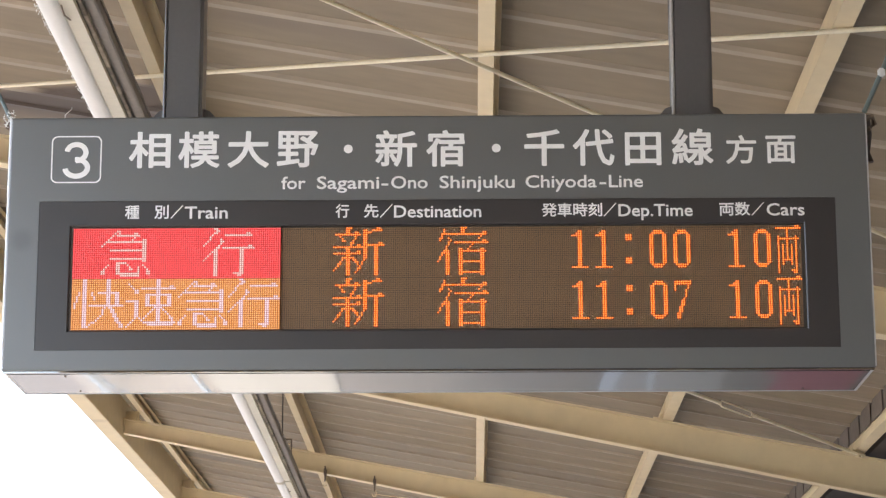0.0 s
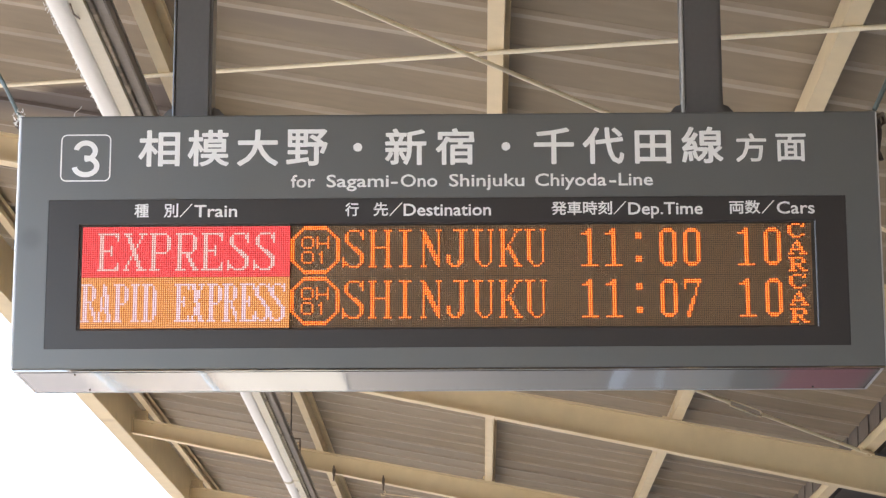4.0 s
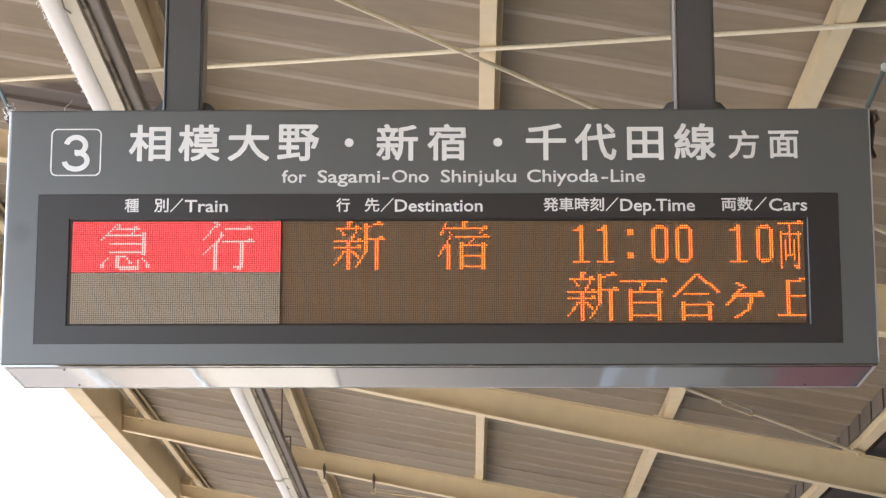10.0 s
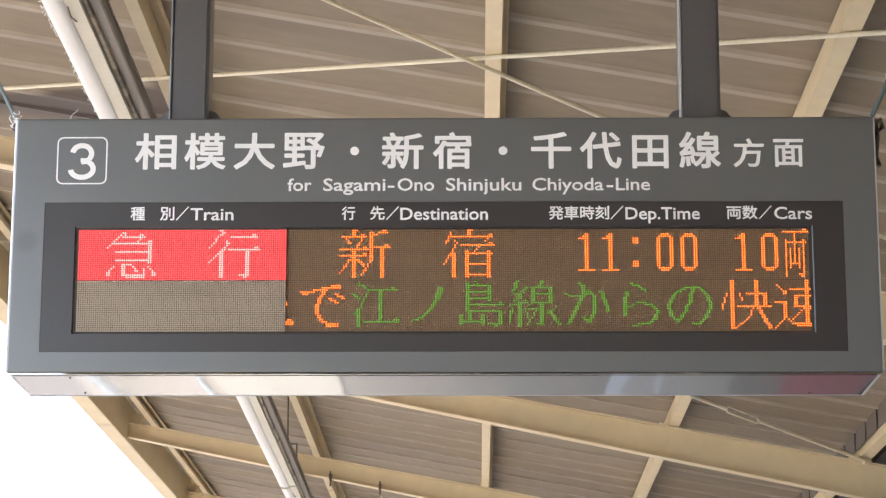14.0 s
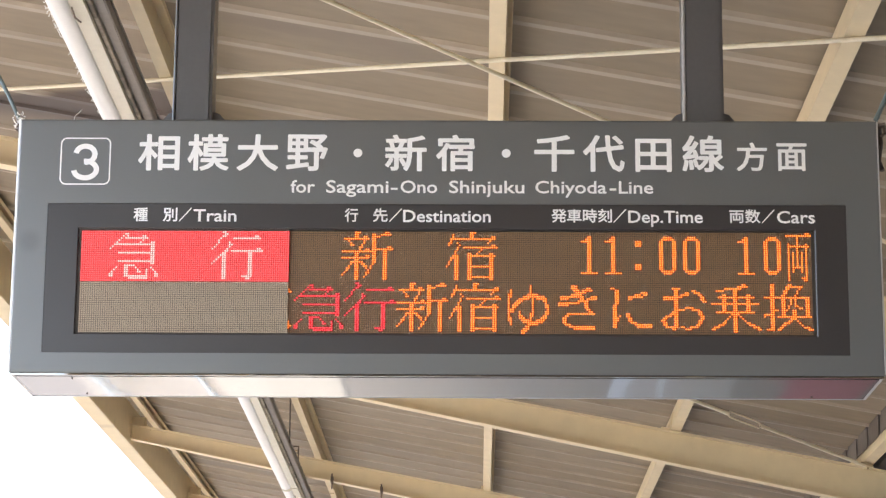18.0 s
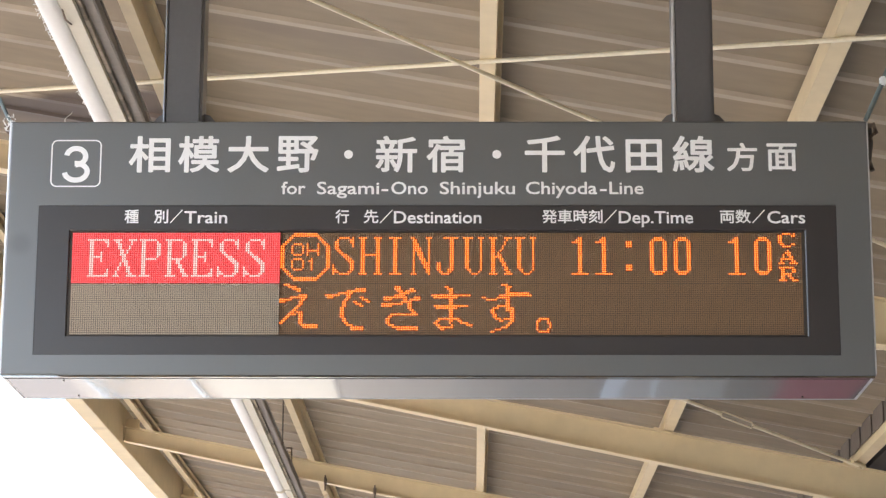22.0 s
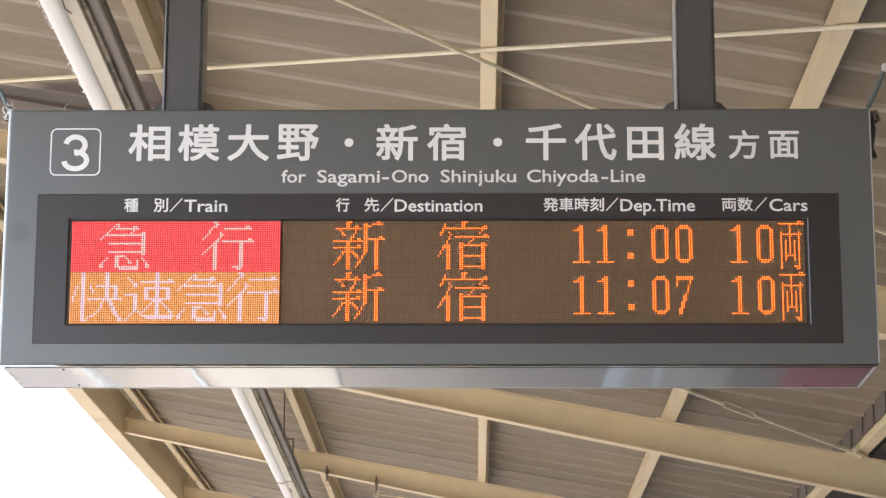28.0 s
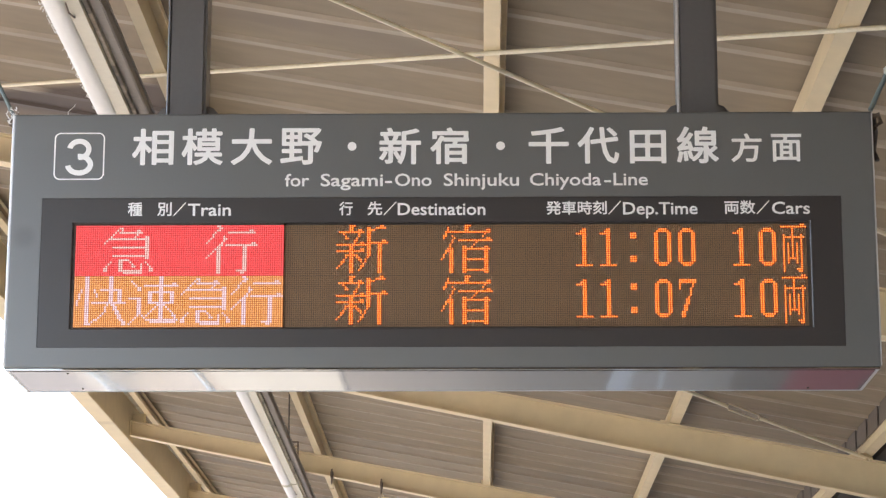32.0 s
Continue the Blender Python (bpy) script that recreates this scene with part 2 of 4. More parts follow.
def mesh_of(name, bm, mat, smooth=False):
    bmesh.ops.recalc_face_normals(bm, faces=bm.faces[:])
    me = bpy.data.meshes.new(name)
    bm.to_mesh(me)
    bm.free()
    me.materials.append(mat)
    if smooth:
        me.shade_smooth()
    return me


def part(name, bm, mat, parent, label="", smooth=False):
    ob = new(name, mesh_of(name, bm, mat, smooth))
    ob.parent = parent
    return tagged(ob, label)


def thing(name, bm, mat, label, category, group="", kind="", smooth=False):
    return tagged(new(name, mesh_of(name, bm, mat, smooth)), label, category, group, kind)


def letters(body):
    """The outline of some text in the built-in font as a mesh, one unit to the em."""
    cu = bpy.data.curves.new("lettering", "FONT")
    cu.body, cu.resolution_u = body, 3
    ob = new("lettering", cu)
    me = bpy.data.meshes.new_from_object(ob.evaluated_get(bpy.context.evaluated_depsgraph_get()))
    bpy.data.objects.remove(ob)
    bpy.data.curves.remove(cu)
    return me


# ---- ground and platform ----
bm = bmesh.new()
add_box(bm, -500, 500, -500, 500, -1.6, -1.15)
thing("ground", bm, BALLAST, "grey-brown crushed stone track bed", "ground", kind="structure")
EDGE_X = -2.1
thing("platform_floor", box(EDGE_X, 3.62, -70, 90, -1.15, 0, 0.02), PAVING, "worn grey paved station platform", "platform", kind="structure")
thing("platform_edge", box(EDGE_X - 0.02, -1.19, -70, 90, 0.0005, 0.005), CONCRETE, "pale concrete edge strip of the platform", "platform edge", kind="structure")
# the pink sheet is added only to tint the steel plate's reflection
for x0, x1, y0, y1, mat, label in ((2.78, 3.5, 6.0, 26.0, PINK, "pink sheet added for the pink reflection in the bottom plate"), (1.34, 1.48, -70, 90, PALE, "white painted line on platform"), (1.665, 1.715, -70, 90, PALE, "thin white painted line on platform"),
                                   (1.49, 1.655, -70, 90, SLAB, "pale concrete strip between the white lines"), (1.725, 2.40, -70, 90, SLAB, "light grey concrete strip of the platform")):
    thing("floor_marking", box(x0, x1, y0, y1, 0.0005, 0.004), mat, label, "marking", "platform markings")
track = tagged(new("railway_track"), "railway track of two steel rails on concrete sleepers", "track", kind="structure")
for x in (-4.11, -2.99):
    part("rail", extrude([(x + u, w - 1.145) for u, w in ((-0.06, 0), (0.06, 0), (0.06, 0.012), (0.009, 0.03), (0.009, 0.105), (0.033, 0.118), (0.033, 0.148), (0.026, 0.153), (-0.026, 0.153), (-0.033, 0.148), (-0.033, 0.118), (-0.009, 0.105), (-0.009, 0.03), (-0.06, 0.012))], -60, 80), RAILSTEEL, track, "worn shiny steel rail")
sleeper = mesh_of("sleeper", box(-1.0, 1.0, -0.11, 0.11, -1.20, -1.143, 0.01), WALL)
for k in range(60):
    ob = new("sleeper", sleeper)
    ob.parent, ob.location = track, (-3.55, -2.0 + 0.62 * k, 0)

# unseen wall, added to keep light from the right off the sign
thing("light_stop_wall", box(9.1, 9.3, -70, 90, -1.15, 6.5), WALL, "plain beige wall added out of view to cut light from the right", "wall", kind="structure")

# ---- canopy ----
SLOPE = 0.185


def roof(x):
    """Height of the underside of the purlins."""
    return 4.30 - SLOPE * x


# unseen roof behind the viewer runs far back to cut light on the sign
Y0, Y1 = -45.0, 48.0
RAFTERS = (-41.0, -37.0, -33.0, -29.0, -25.0, -21.0, -17.0, -13.0, -9.0, -5.0, -1.0, 4.1, 8.4, 12.55, 16.4, 20.4, 24.4, 28.4, 32.4, 36.4, 40.4, 44.4)


def deck_sheet(xa, xb, za, zb, y0, y1, pitch, bm, skew=0.0, seam_width=0.082):
    """Folded sheet roofing: the folds run from xa to xb, repeated along y."""
    prof, y = [], y0
    while y < y1 - 0.01:
        for f, h in ((0.0, 0.030), (pitch - seam_width, 0.028), (pitch - seam_width * 0.8, 0.014), (pitch - 0.020, 0.014), (pitch - 0.005, 0.030)):
            prof.append((y + f, h))
        y += pitch
    seam = [k for k, (y, h) in enumerate(prof) if k % 5 in (1, 2, 3)]
    ya, yb = -skew * xa, -skew * xb
    rows = [(bm.verts.new((xa, y + ya, za + h)), bm.verts.new((xb, y + yb, zb + h)), bm.verts.new((xa, y + ya, za + h + 0.012)), bm.verts.new((xb, y + yb, zb + h + 0.012))) for y, h in prof]
    for k, (a, b) in enumerate(zip(rows, rows[1:])):
        f = bm.faces.new((a[0], b[0], b[1], a[1]))
        f.material_index = int(k in seam)
        bm.faces.new((a[2], a[3], b[3], b[2]))
        bm.faces.new((a[1], b[1], b[3], a[3]))
        bm.faces.new((a[0], a[2], b[2], b[0]))


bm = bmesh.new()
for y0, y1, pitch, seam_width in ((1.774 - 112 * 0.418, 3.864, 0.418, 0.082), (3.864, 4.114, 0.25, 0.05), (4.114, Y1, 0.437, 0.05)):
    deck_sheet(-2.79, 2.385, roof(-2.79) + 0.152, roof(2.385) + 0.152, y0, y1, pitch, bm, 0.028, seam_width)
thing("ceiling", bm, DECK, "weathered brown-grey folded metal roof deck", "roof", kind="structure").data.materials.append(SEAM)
bm = bmesh.new()
deck_sheet(3.1, 9.0, 4.0, 5.0, Y0, Y1, 0.437, bm)
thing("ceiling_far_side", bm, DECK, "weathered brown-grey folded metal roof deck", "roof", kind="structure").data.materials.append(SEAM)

# valley gutter between the two wings of the roof
GUTTER = extrude(((2.50, 3.86), (3.08, 3.86), (3.08, 4.06), (3.05, 4.06), (3.05, 3.89), (2.53, 3.89), (2.53, 4.13), (2.425, 4.155), (2.425, 4.14), (2.50, 4.12)), Y0, Y1)
thing("valley_gutter", GUTTER, DEEP_BROWN, "dark brown sheet metal valley gutter under the roof", "gutter", kind="structure")


thing("deck_flashing", box(2.404, 2.424, Y0, Y1, roof(2.40) + 0.080, roof(2.40) + 0.30), DARK, "dark brown flashing along the deck's low edge", "flashing", kind="structure")
# added strip that shuts out sky light between deck end and flashing
thing("deck_light_stop", box(2.383, 2.4035, Y0, Y1, roof(2.385) + 0.197, roof(2.385) + 0.22), DEEP_BROWN, "unseen dark strip added to stop sky light at the deck's low edge", "flashing", kind="structure")
# folded end plates that close each pan of the deck at its low edge, with dark gaps between them
bm = bmesh.new()
for first, count, pitch in ((1.774 - 2 * 0.418, 7, 0.418), (4.114, 60, 0.437)):
    for k in range(count):
        y = first + k * pitch - 0.028 * 2.39
        add_box(bm, 2.386, 2.390, y + 0.065, y + pitch + 0.005, roof(2.39) + 0.060, roof(2.39) + 0.186)
thing("deck_end_plates", bm, DUSTY_BROWN, "brown folded end plates along the deck's low edge", "flashing", kind="structure")


def c_section(w, h, lip, t):
    return ((0, 0), (w, 0), (w, lip), (w - t, lip), (w - t, t), (t, t), (t, h - t), (w - t, h - t), (w - t, h - lip), (w, h - lip), (w, h), (0, h))


def purlin(x, drift, width, height=0.15, up=0.0):
    """A lipped channel on the rafters; drift: how far it strays sideways for each metre along the roof."""
    ob = tagged(new("purlin"), "cream painted steel channel purlin under the roof deck", "beam", "roof purlins")
    ob.matrix_world = pose(x, 0, roof(x) + up, 0, math.degrees(math.atan(SLOPE)), -math.degrees(math.atan(drift)))
    part("channel", extrude(c_section(width, height, 0.02, 0.004), Y0, Y1), CREAM, ob)
    for y in RAFTERS:
        bm = bmesh.new()
        add_box(bm, -0.008, -0.001, y - 0.045, y + 0.045, -0.002 - up, height - 0.04)
        add_box(bm, -0.06, -0.001, y - 0.045, y + 0.045, -0.002 - up, 0.006 - up)
        for dy in (-0.022, 0.022):
            add_box(bm, -0.018, -0.008, y + dy - 0.008, y + dy + 0.008, 0.02, 0.036)
        part("cleat", bm, CREAM, ob)
    return ob


for x, drift, width, height, up in ((-2.500, -0.0035, 0.052, 0.075, 0.076), (-1.170, -0.0030, 0.053, 0.15, 0.0), (0.120, -0.0019, 0.058, 0.15, 0.0), (1.233, 0.0012, 0.061, 0.15, 0.0), (2.388, 0.0, 0.064, 0.075, 0.0)):
    purlin(x, drift, width, height, up)


def rafter(y):
    """A tapered I-beam under the purlins; it deepens towards the valley."""
    ob = tagged(new("rafter"), "cream painted tapered steel I-beam rafter", "beam", "roof rafters")
    ob.location = (0, y, 0)
    xa, xb = -2.660, 3.0

    def low(x):
        return roof(x) - 0.123 - 0.021 * (x + 2.65)

    def slab(u, v, w, t0, t1):
        bm = bmesh.new()
        a = [bm.verts.new((xa, s, z)) for s, z in ((-w, u(xa) + t0), (w, u(xa) + t0), (w, v(xa) + t1), (-w, v(xa) + t1))]
        b = [bm.verts.new((xb, s, z)) for s, z in ((-w, u(xb) + t0), (w, u(xb) + t0), (w, v(xb) + t1), (-w, v(xb) + t1))]
        for i in range(4):
            bm.faces.new((a[i], a[(i + 1) % 4], b[(i + 1) % 4], b[i]))
        bm.faces.new(a[::-1])
        bm.faces.new(b)
        return bm

    part("web", slab(low, roof, 0.004, 0.010, -0.012), CREAM, ob)
    part("bottom_flange", slab(low, low, 0.05, 0.0, 0.010), CREAM, ob)
    part("top_flange", slab(roof, roof, 0.05, -0.012, -0.003), CREAM, ob)
    part("weld_plate", box(xa + 0.002, xa + 0.010, -0.055, 0.055, low(xa) + 0.012, roof(xa) - 0.014), CREAM, ob)
    part("stiffener", box(xa + 0.015, xa + 0.120, -0.006, 0.006, roof(xa) - 0.02, roof(xa) + 0.055, 0.002), CREAM, ob)
    for u in (-0.028, 0.028):
        part("bolt", tube(((xa + 0.15, u, roof(xa + 0.15) - 0.016), (xa + 0.15, u, roof(xa + 0.15) - 0.030)), 0.010, 6), CREAM, ob)
    return ob


for y in RAFTERS:
    rafter(y)

# eave channel along the open edge, into which the rafters run
eave = tagged(new("eave_beam"), "cream painted steel channel beam along the roof edge", "beam")
ZE = 4.632
part("bottom_flange", box(-2.785, -2.662, Y0, Y1, ZE, ZE + 0.012, 0.002), CREAM, eave)
part("web", box(-2.674, -2.662, Y0, Y1, ZE + 0.012, roof(-2.66) + 0.150), CREAM, eave)
part("top_flange", box(-2.785, -2.674, Y0, Y1, roof(-2.7) + 0.120, roof(-2.7) + 0.130), CREAM, eave)


# ---- cross bracing ----
def brace(a, b, buckle=None, label="cream painted round steel brace rod"):
    a, b = Vector(a), Vector(b)
    ob = tagged(new("brace_rod"), label, "brace rod", "roof bracing")
    ob.location = a
    d = (b - a)
    gap = 0.14 / d.length
    for p, q in ((0, buckle - gap), (buckle + gap, 1)) if buckle else ((0, 1),):
        part("rod", tube((d * p, d * q), 0.0085 if a.y < 4 else 0.0105, 10), ROD, ob, smooth=True)
    for p, s in ((Vector((0, 0, 0)), 1), (d, -1)):
        u = d.normalized()
        m = Matrix.Translation(p) @ u.to_track_quat("X", "Z").to_matrix().to_4x4()
        bm = bmesh.new()
        add_box(bm, min(0, s * 0.12), max(0, s * 0.12), -0.03, 0.03, -0.006, 0.006, m)
        add_box(bm, s * 0.03 - 0.012, s * 0.03 + 0.012, -0.012, 0.012, -0.02, 0.02, m)
        part("end_plate", bm, CREAM, ob)
    if buckle:
        c = d * buckle
        m = Matrix.Translation(c) @ d.normalized().to_track_quat("X", "Z").to_matrix().to_4x4() @ Matrix.Rotation(radians(90), 4, "X")
        bm = bmesh.new()
        for s in (-1, 1):
            tube([m @ Vector(p) for p in ((-0.15, 0, 0), (-0.125, s * 0.017, 0), (0.125, s * 0.017, 0), (0.15, 0, 0))], 0.0055, 8, bm)
            tube([m @ Vector((s * 0.14, 0, 0)), m @ Vector((s * 0.17, 0, 0))], 0.012, 6, bm)
        part("turnbuckle", bm, ROD, ob, "cream painted open turnbuckle", smooth=True)
    return ob


def on_roof(x, y, drop=0.011):
    return (x, y, roof(x) - drop)


brace(on_roof(-2.45, 3.65), on_roof(2.42, -0.10))
brace(on_roof(-2.45, -0.42, 0.035), on_roof(2.42, 3.62, 0.035))
brace(on_roof(-1.66, 4.42, 0.02), on_roof(2.43, 8.26, 0.02), 0.797)
brace(on_roof(2.40, 4.5, 0.045), on_roof(-1.66, 8.3, 0.045), 0.2)


# ---- strip lights and the duct that they hang from ----
def lamp_x(y):
    return -1.262 - 0.0105 * (y - 1.0)


LZ = 4.25
duct_m = pose(lamp_x(0), 0, LZ, 0, 0, math.degrees(math.atan(0.0105)))
duct = tagged(new("cable_duct"), "dark brown steel cable duct above the strip lights", "duct")
duct.matrix_world = duct_m
part("trough", box(-0.035, 0.112, Y0, Y1, 0.036, 0.080, 0.004), BROWN, duct)
part("side_flange", box(0.0590, 0.0745, Y0, Y1, 0.016, 0.0355, 0.002), DUSTY, duct, "dusty mottled edge of the duct")
part("lid", box(-0.042, 0.117, Y0, Y1, 0.081, 0.086), BROWN, duct)
for y in RAFTERS[:-1]:
    for s in (-0.035, 0.065):
        part("hanger", tube(((s, y, 0.086), (s, y, roof(lamp_x(y)) - 0.123 - 0.021 * (lamp_x(y) + 2.65) - LZ + 0.002)), 0.006, 6), RUST, duct, "rusty threaded hanger rod")


def strip_light(y, length):
    ob = tagged(new("strip_light"), "white strip light with cream rail, unlit, under the cable duct", "strip light", "platform strip lights")
    ob.matrix_world = duct_m @ pose(0, y, 0)
    part("rail", extrude(((-0.064, 0.0), (0.056, 0.0), (0.058, 0.014), (0.046, 0.034), (-0.055, 0.034), (-0.068, 0.014)), 0, length), RAIL, ob)
    out = [(-0.030 + 0.037 * math.cos(a), 0.003 - 0.020 * math.sin(a)) for a in [math.pi * k / 12 for k in range(13)]]
    part("diffuser", extrude(out, 0.03, length - 0.03), WHITE, ob, "milky white rounded tube cover", smooth=False)
    for y0 in (0.005, length - 0.03):
        part("end_cap", extrude([(-0.030 + 1.08 * (x + 0.030), z * 1.06) for x, z in out], y0, y0 + 0.025), RAIL, ob)
    for k in range(int(length / 4.3)):
        part("clip", tube(((0.012, 21.85 % 4.3 + 4.3 * k, -0.004), (0.016, 21.9 % 4.3 + 4.3 * k, -0.022), (0.02, 22.0 % 4.3 + 4.3 * k, -0.004)), 0.003, 6), RUST, ob)
    return ob


strip_light(-38.0, 50.25)
strip_light(12.30, 25.0)


# dust and cobweb that cling to the lamp's outer edge
rng = random.Random(7)
bm = bmesh.new()
for k in range(170):
    y = rng.uniform(-0.5, 4.5)
    x0, z0 = -0.066 + rng.uniform(-0.003, 0.003), rng.uniform(-0.004, 0.016)
    a = rng.uniform(1.6, 4.6)
    n = rng.uniform(0.004, 0.014)
    tube([duct_m @ Vector(p) for p in ((x0, y, z0), (x0 - n * 0.6, y + rng.uniform(-0.006, 0.006), z0 + n * 0.4 * math.cos(a)), (x0 - n, y + rng.uniform(-0.01, 0.01), z0 + n * math.sin(a)))], 0.0016, 3, bm)
thing("cobweb_tufts", bm, WHITE, "grey dust and cobweb tufts along the lamp edge", "cobweb", kind="stuff")


# ---- clamps and wires on the rafter ----
def beam_clamp(x, y, top, low):
    ob = tagged(new("beam_clamp"), "small rusty hanger clamp on the rafter flange", "clamp", "hanger clamps")
    ob.location = (x, y, low)
    h = top - low
    part("jaw", box(-0.010, 0.010, -0.02, 0.07, h - 0.015, h + 0.035, 0.003), RUST, ob)
    part("bolt", tube(((0, 0.0, h + 0.055), (0, 0.0, 0.02)), 0.006, 8), RUST, ob)
    part("hook", tube(((0, 0, 0.03), (0.018, 0, 0.01), (0.012, 0, -0.015), (-0.01, 0, -0.018), (-0.02, 0, 0.0)), 0.005, 6), CREAM, ob)
    return ob


for x in (-1.075, -0.69):
    beam_clamp(x, 12.48, roof(x) - 0.123 - 0.021 * (x + 2.65), roof(x) - 0.123 - 0.021 * (x + 2.65) - 0.085)
drop = tagged(new("drop_rod"), "thin dark hanger rod with a hooked lower end", "hanger rod")
drop.location = (-1.2145, 10.0, 4.235)
part("rod", tube(((0, 0, 0.0), (0, 0, roof(-1.2145) + 0.152 - 4.235)), 0.005, 8), DARK, drop)
part("nut", tube(((0, 0, 0.008), (0, 0, 0.022)), 0.009, 6), RUST, drop)
bracket = tagged(new("hanger_bracket"), "small rusty angle bracket with bolts beside the cable duct", "bracket")
bracket.location = (-1.317, 12.2, 4.44)
part("arm", box(-0.050, 0.004, -0.015, 0.015, 0.119, 0.129, 0.002), RUST, bracket)
part("leg", box(-0.006, 0.004, -0.015, 0.015, 0.010, 0.118, 0.002), RUST, bracket)
for z in (0.085, 0.05):
    part("bolt", tube(((-0.034, -0.02, z), (-0.008, -0.02, z)), 0.008, 6), CREAM, bracket)
part("tail", tube(((-0.001, 0, 0.012), (-0.008, 0, -0.03), (-0.012, 0, -0.058)), 0.006, 6), DARK, bracket)
wire = thing("slack_wire", tube([(-0.69 + 0.16 * k, 12.48, roof(-0.69) - 0.25 - 0.012 * k - 0.02 * math.sin(k * 0.5)) for k in range(9)], 0.004, 6), CREAM, "thin pale slack wire below the rafter", "wire")

# ---- the departure sign ----
W2, ZB, ZT, DEEP = 1.196, 2.83, 3.554, 0.35
PX0, PX1, PZ0, PZ1 = -1.108, 1.102, 2.8885, 3.311      # black panel
WX0, WX1, WZ0, WZ1 = -1.0185, 1.0135, 2.9425, 3.2395   # its window
PITCH, LX = 0.006, -1.0107      # dot pitch of the display and the place of its first column
COLS_L, COLS_R, ROWS = 96, 240, 24
sign = tagged(new("departure_sign"), "grey hanging platform departure sign with lit dot matrix display", "sign")


def ring(loops):
    """Quads between four-cornered loops given as (x0, x1, z0, z1, y)."""
    bm = bmesh.new()
    vs = [[bm.verts.new(p) for p in ((x0, y, z0), (x1, y, z0), (x1, y, z1), (x0, y, z1))] for x0, x1, z0, z1, y in loops]
    for a, b in zip(vs, vs[1:]):
        for i in range(4):
            bm.faces.new((a[i], a[(i + 1) % 4], b[(i + 1) % 4], b[i]))
    return bm, vs


r = 0.006
bm, vs = ring((
    (-W2 + r, W2 - r, ZB + 0.004, ZT - r, DEEP), (-W2, W2, ZB + 0.004, ZT, DEEP - r), (-W2, W2, ZB + 0.004, ZT, r),
    (-W2 + 0.3 * r, W2 - 0.3 * r, ZB + 0.002, ZT - 0.3 * r, 0.3 * r), (-W2 + r, W2 - r, ZB + r, ZT - r, 0), (PX0, PX1, PZ0, PZ1, 0), (PX0, PX1, PZ0, PZ1, 0.012)))
bm.faces.new(vs[0])
part("housing", bm, GREY, sign, "dark grey painted sheet metal housing")
bm, vs = ring(((PX0, PX1, PZ0, PZ1, 0.010), (PX0, PX1, PZ0, PZ1, 0.002), (PX0 + 0.001, PX1 - 0.001, PZ0 + 0.001, PZ1 - 0.001, 0.001), (WX0 - 0.003, WX1 + 0.003, WZ0 - 0.003, WZ1 + 0.003, 0.001), (WX0, WX1, WZ0, WZ1, 0.004), (WX0, WX1, WZ0, WZ1, 0.020)))
part("display_bezel", bm, BEZEL, sign, "matt black display surround panel")
part("window_side", box(LX + (COLS_L + COLS_R) * PITCH + 0.0004, WX1 + 0.0005, 0.0085, 0.0105, WZ0, WZ1), BOARD, sign, "dark side of the display window")
part("bottom_plate", box(-W2 + 0.0117, W2 - 0.0117, 0.040, DEEP - 0.0072, ZB - 0.001, ZB + 0.0035), STEEL, sign, "shiny stainless steel bottom plate")
part("bottom_lip", box(-W2 + 0.003, W2 - 0.003, 0.0065, 0.022, ZB - 0.0025, ZB + 0.004, 0.0014), STEEL, sign, "stainless lip along the bottom edge")
part("bottom_lip", box(-W2 + 0.003, W2 - 0.003, DEEP - 0.007, DEEP - 0.001, ZB - 0.0022, ZB + 0.004, 0.001), TRIM, sign, "folded rear lip of the bottom plate")
for s in (-1, 1):
    part("bottom_lip", box(s * (W2 - 0.007) - 0.0045, s * (W2 - 0.007) + 0.0045, 0.0225, DEEP - 0.0075, ZB - 0.0018, ZB + 0.004, 0.0008), TRIM, sign, "folded end lip of the bottom plate")
part("lip_gap", box(-W2 + 0.012, W2 - 0.012, 0.0222, 0.0398, ZB + 0.001, ZB + 0.0036), DARK, sign, "dark joint behind the lip")
# edge strips paint the light: bright on the left, dim on the right
for s in (-1, 1):
    part("edge_strip", tube(((s * (W2 - 0.001), 0.004, ZB + 0.006), (s * (W2 - 0.001), 0.004, ZT - 0.004)), 0.0045 if s < 0 else 0.003, 12), EDGE if s < 0 else MIDGREY, sign, "pale strip painted as the sky's gleam on the left edge" if s < 0 else "grey strip painted dimmer for the less lit right edge", smooth=True)
for x, y in ((-1.03, 0.065), (-1.025, 0.30), (1.034, 0.31)):
    part("screw", tube(((x, y, ZB - 0.003), (x, y, ZB)), 0.003, 8), RUST, sign)
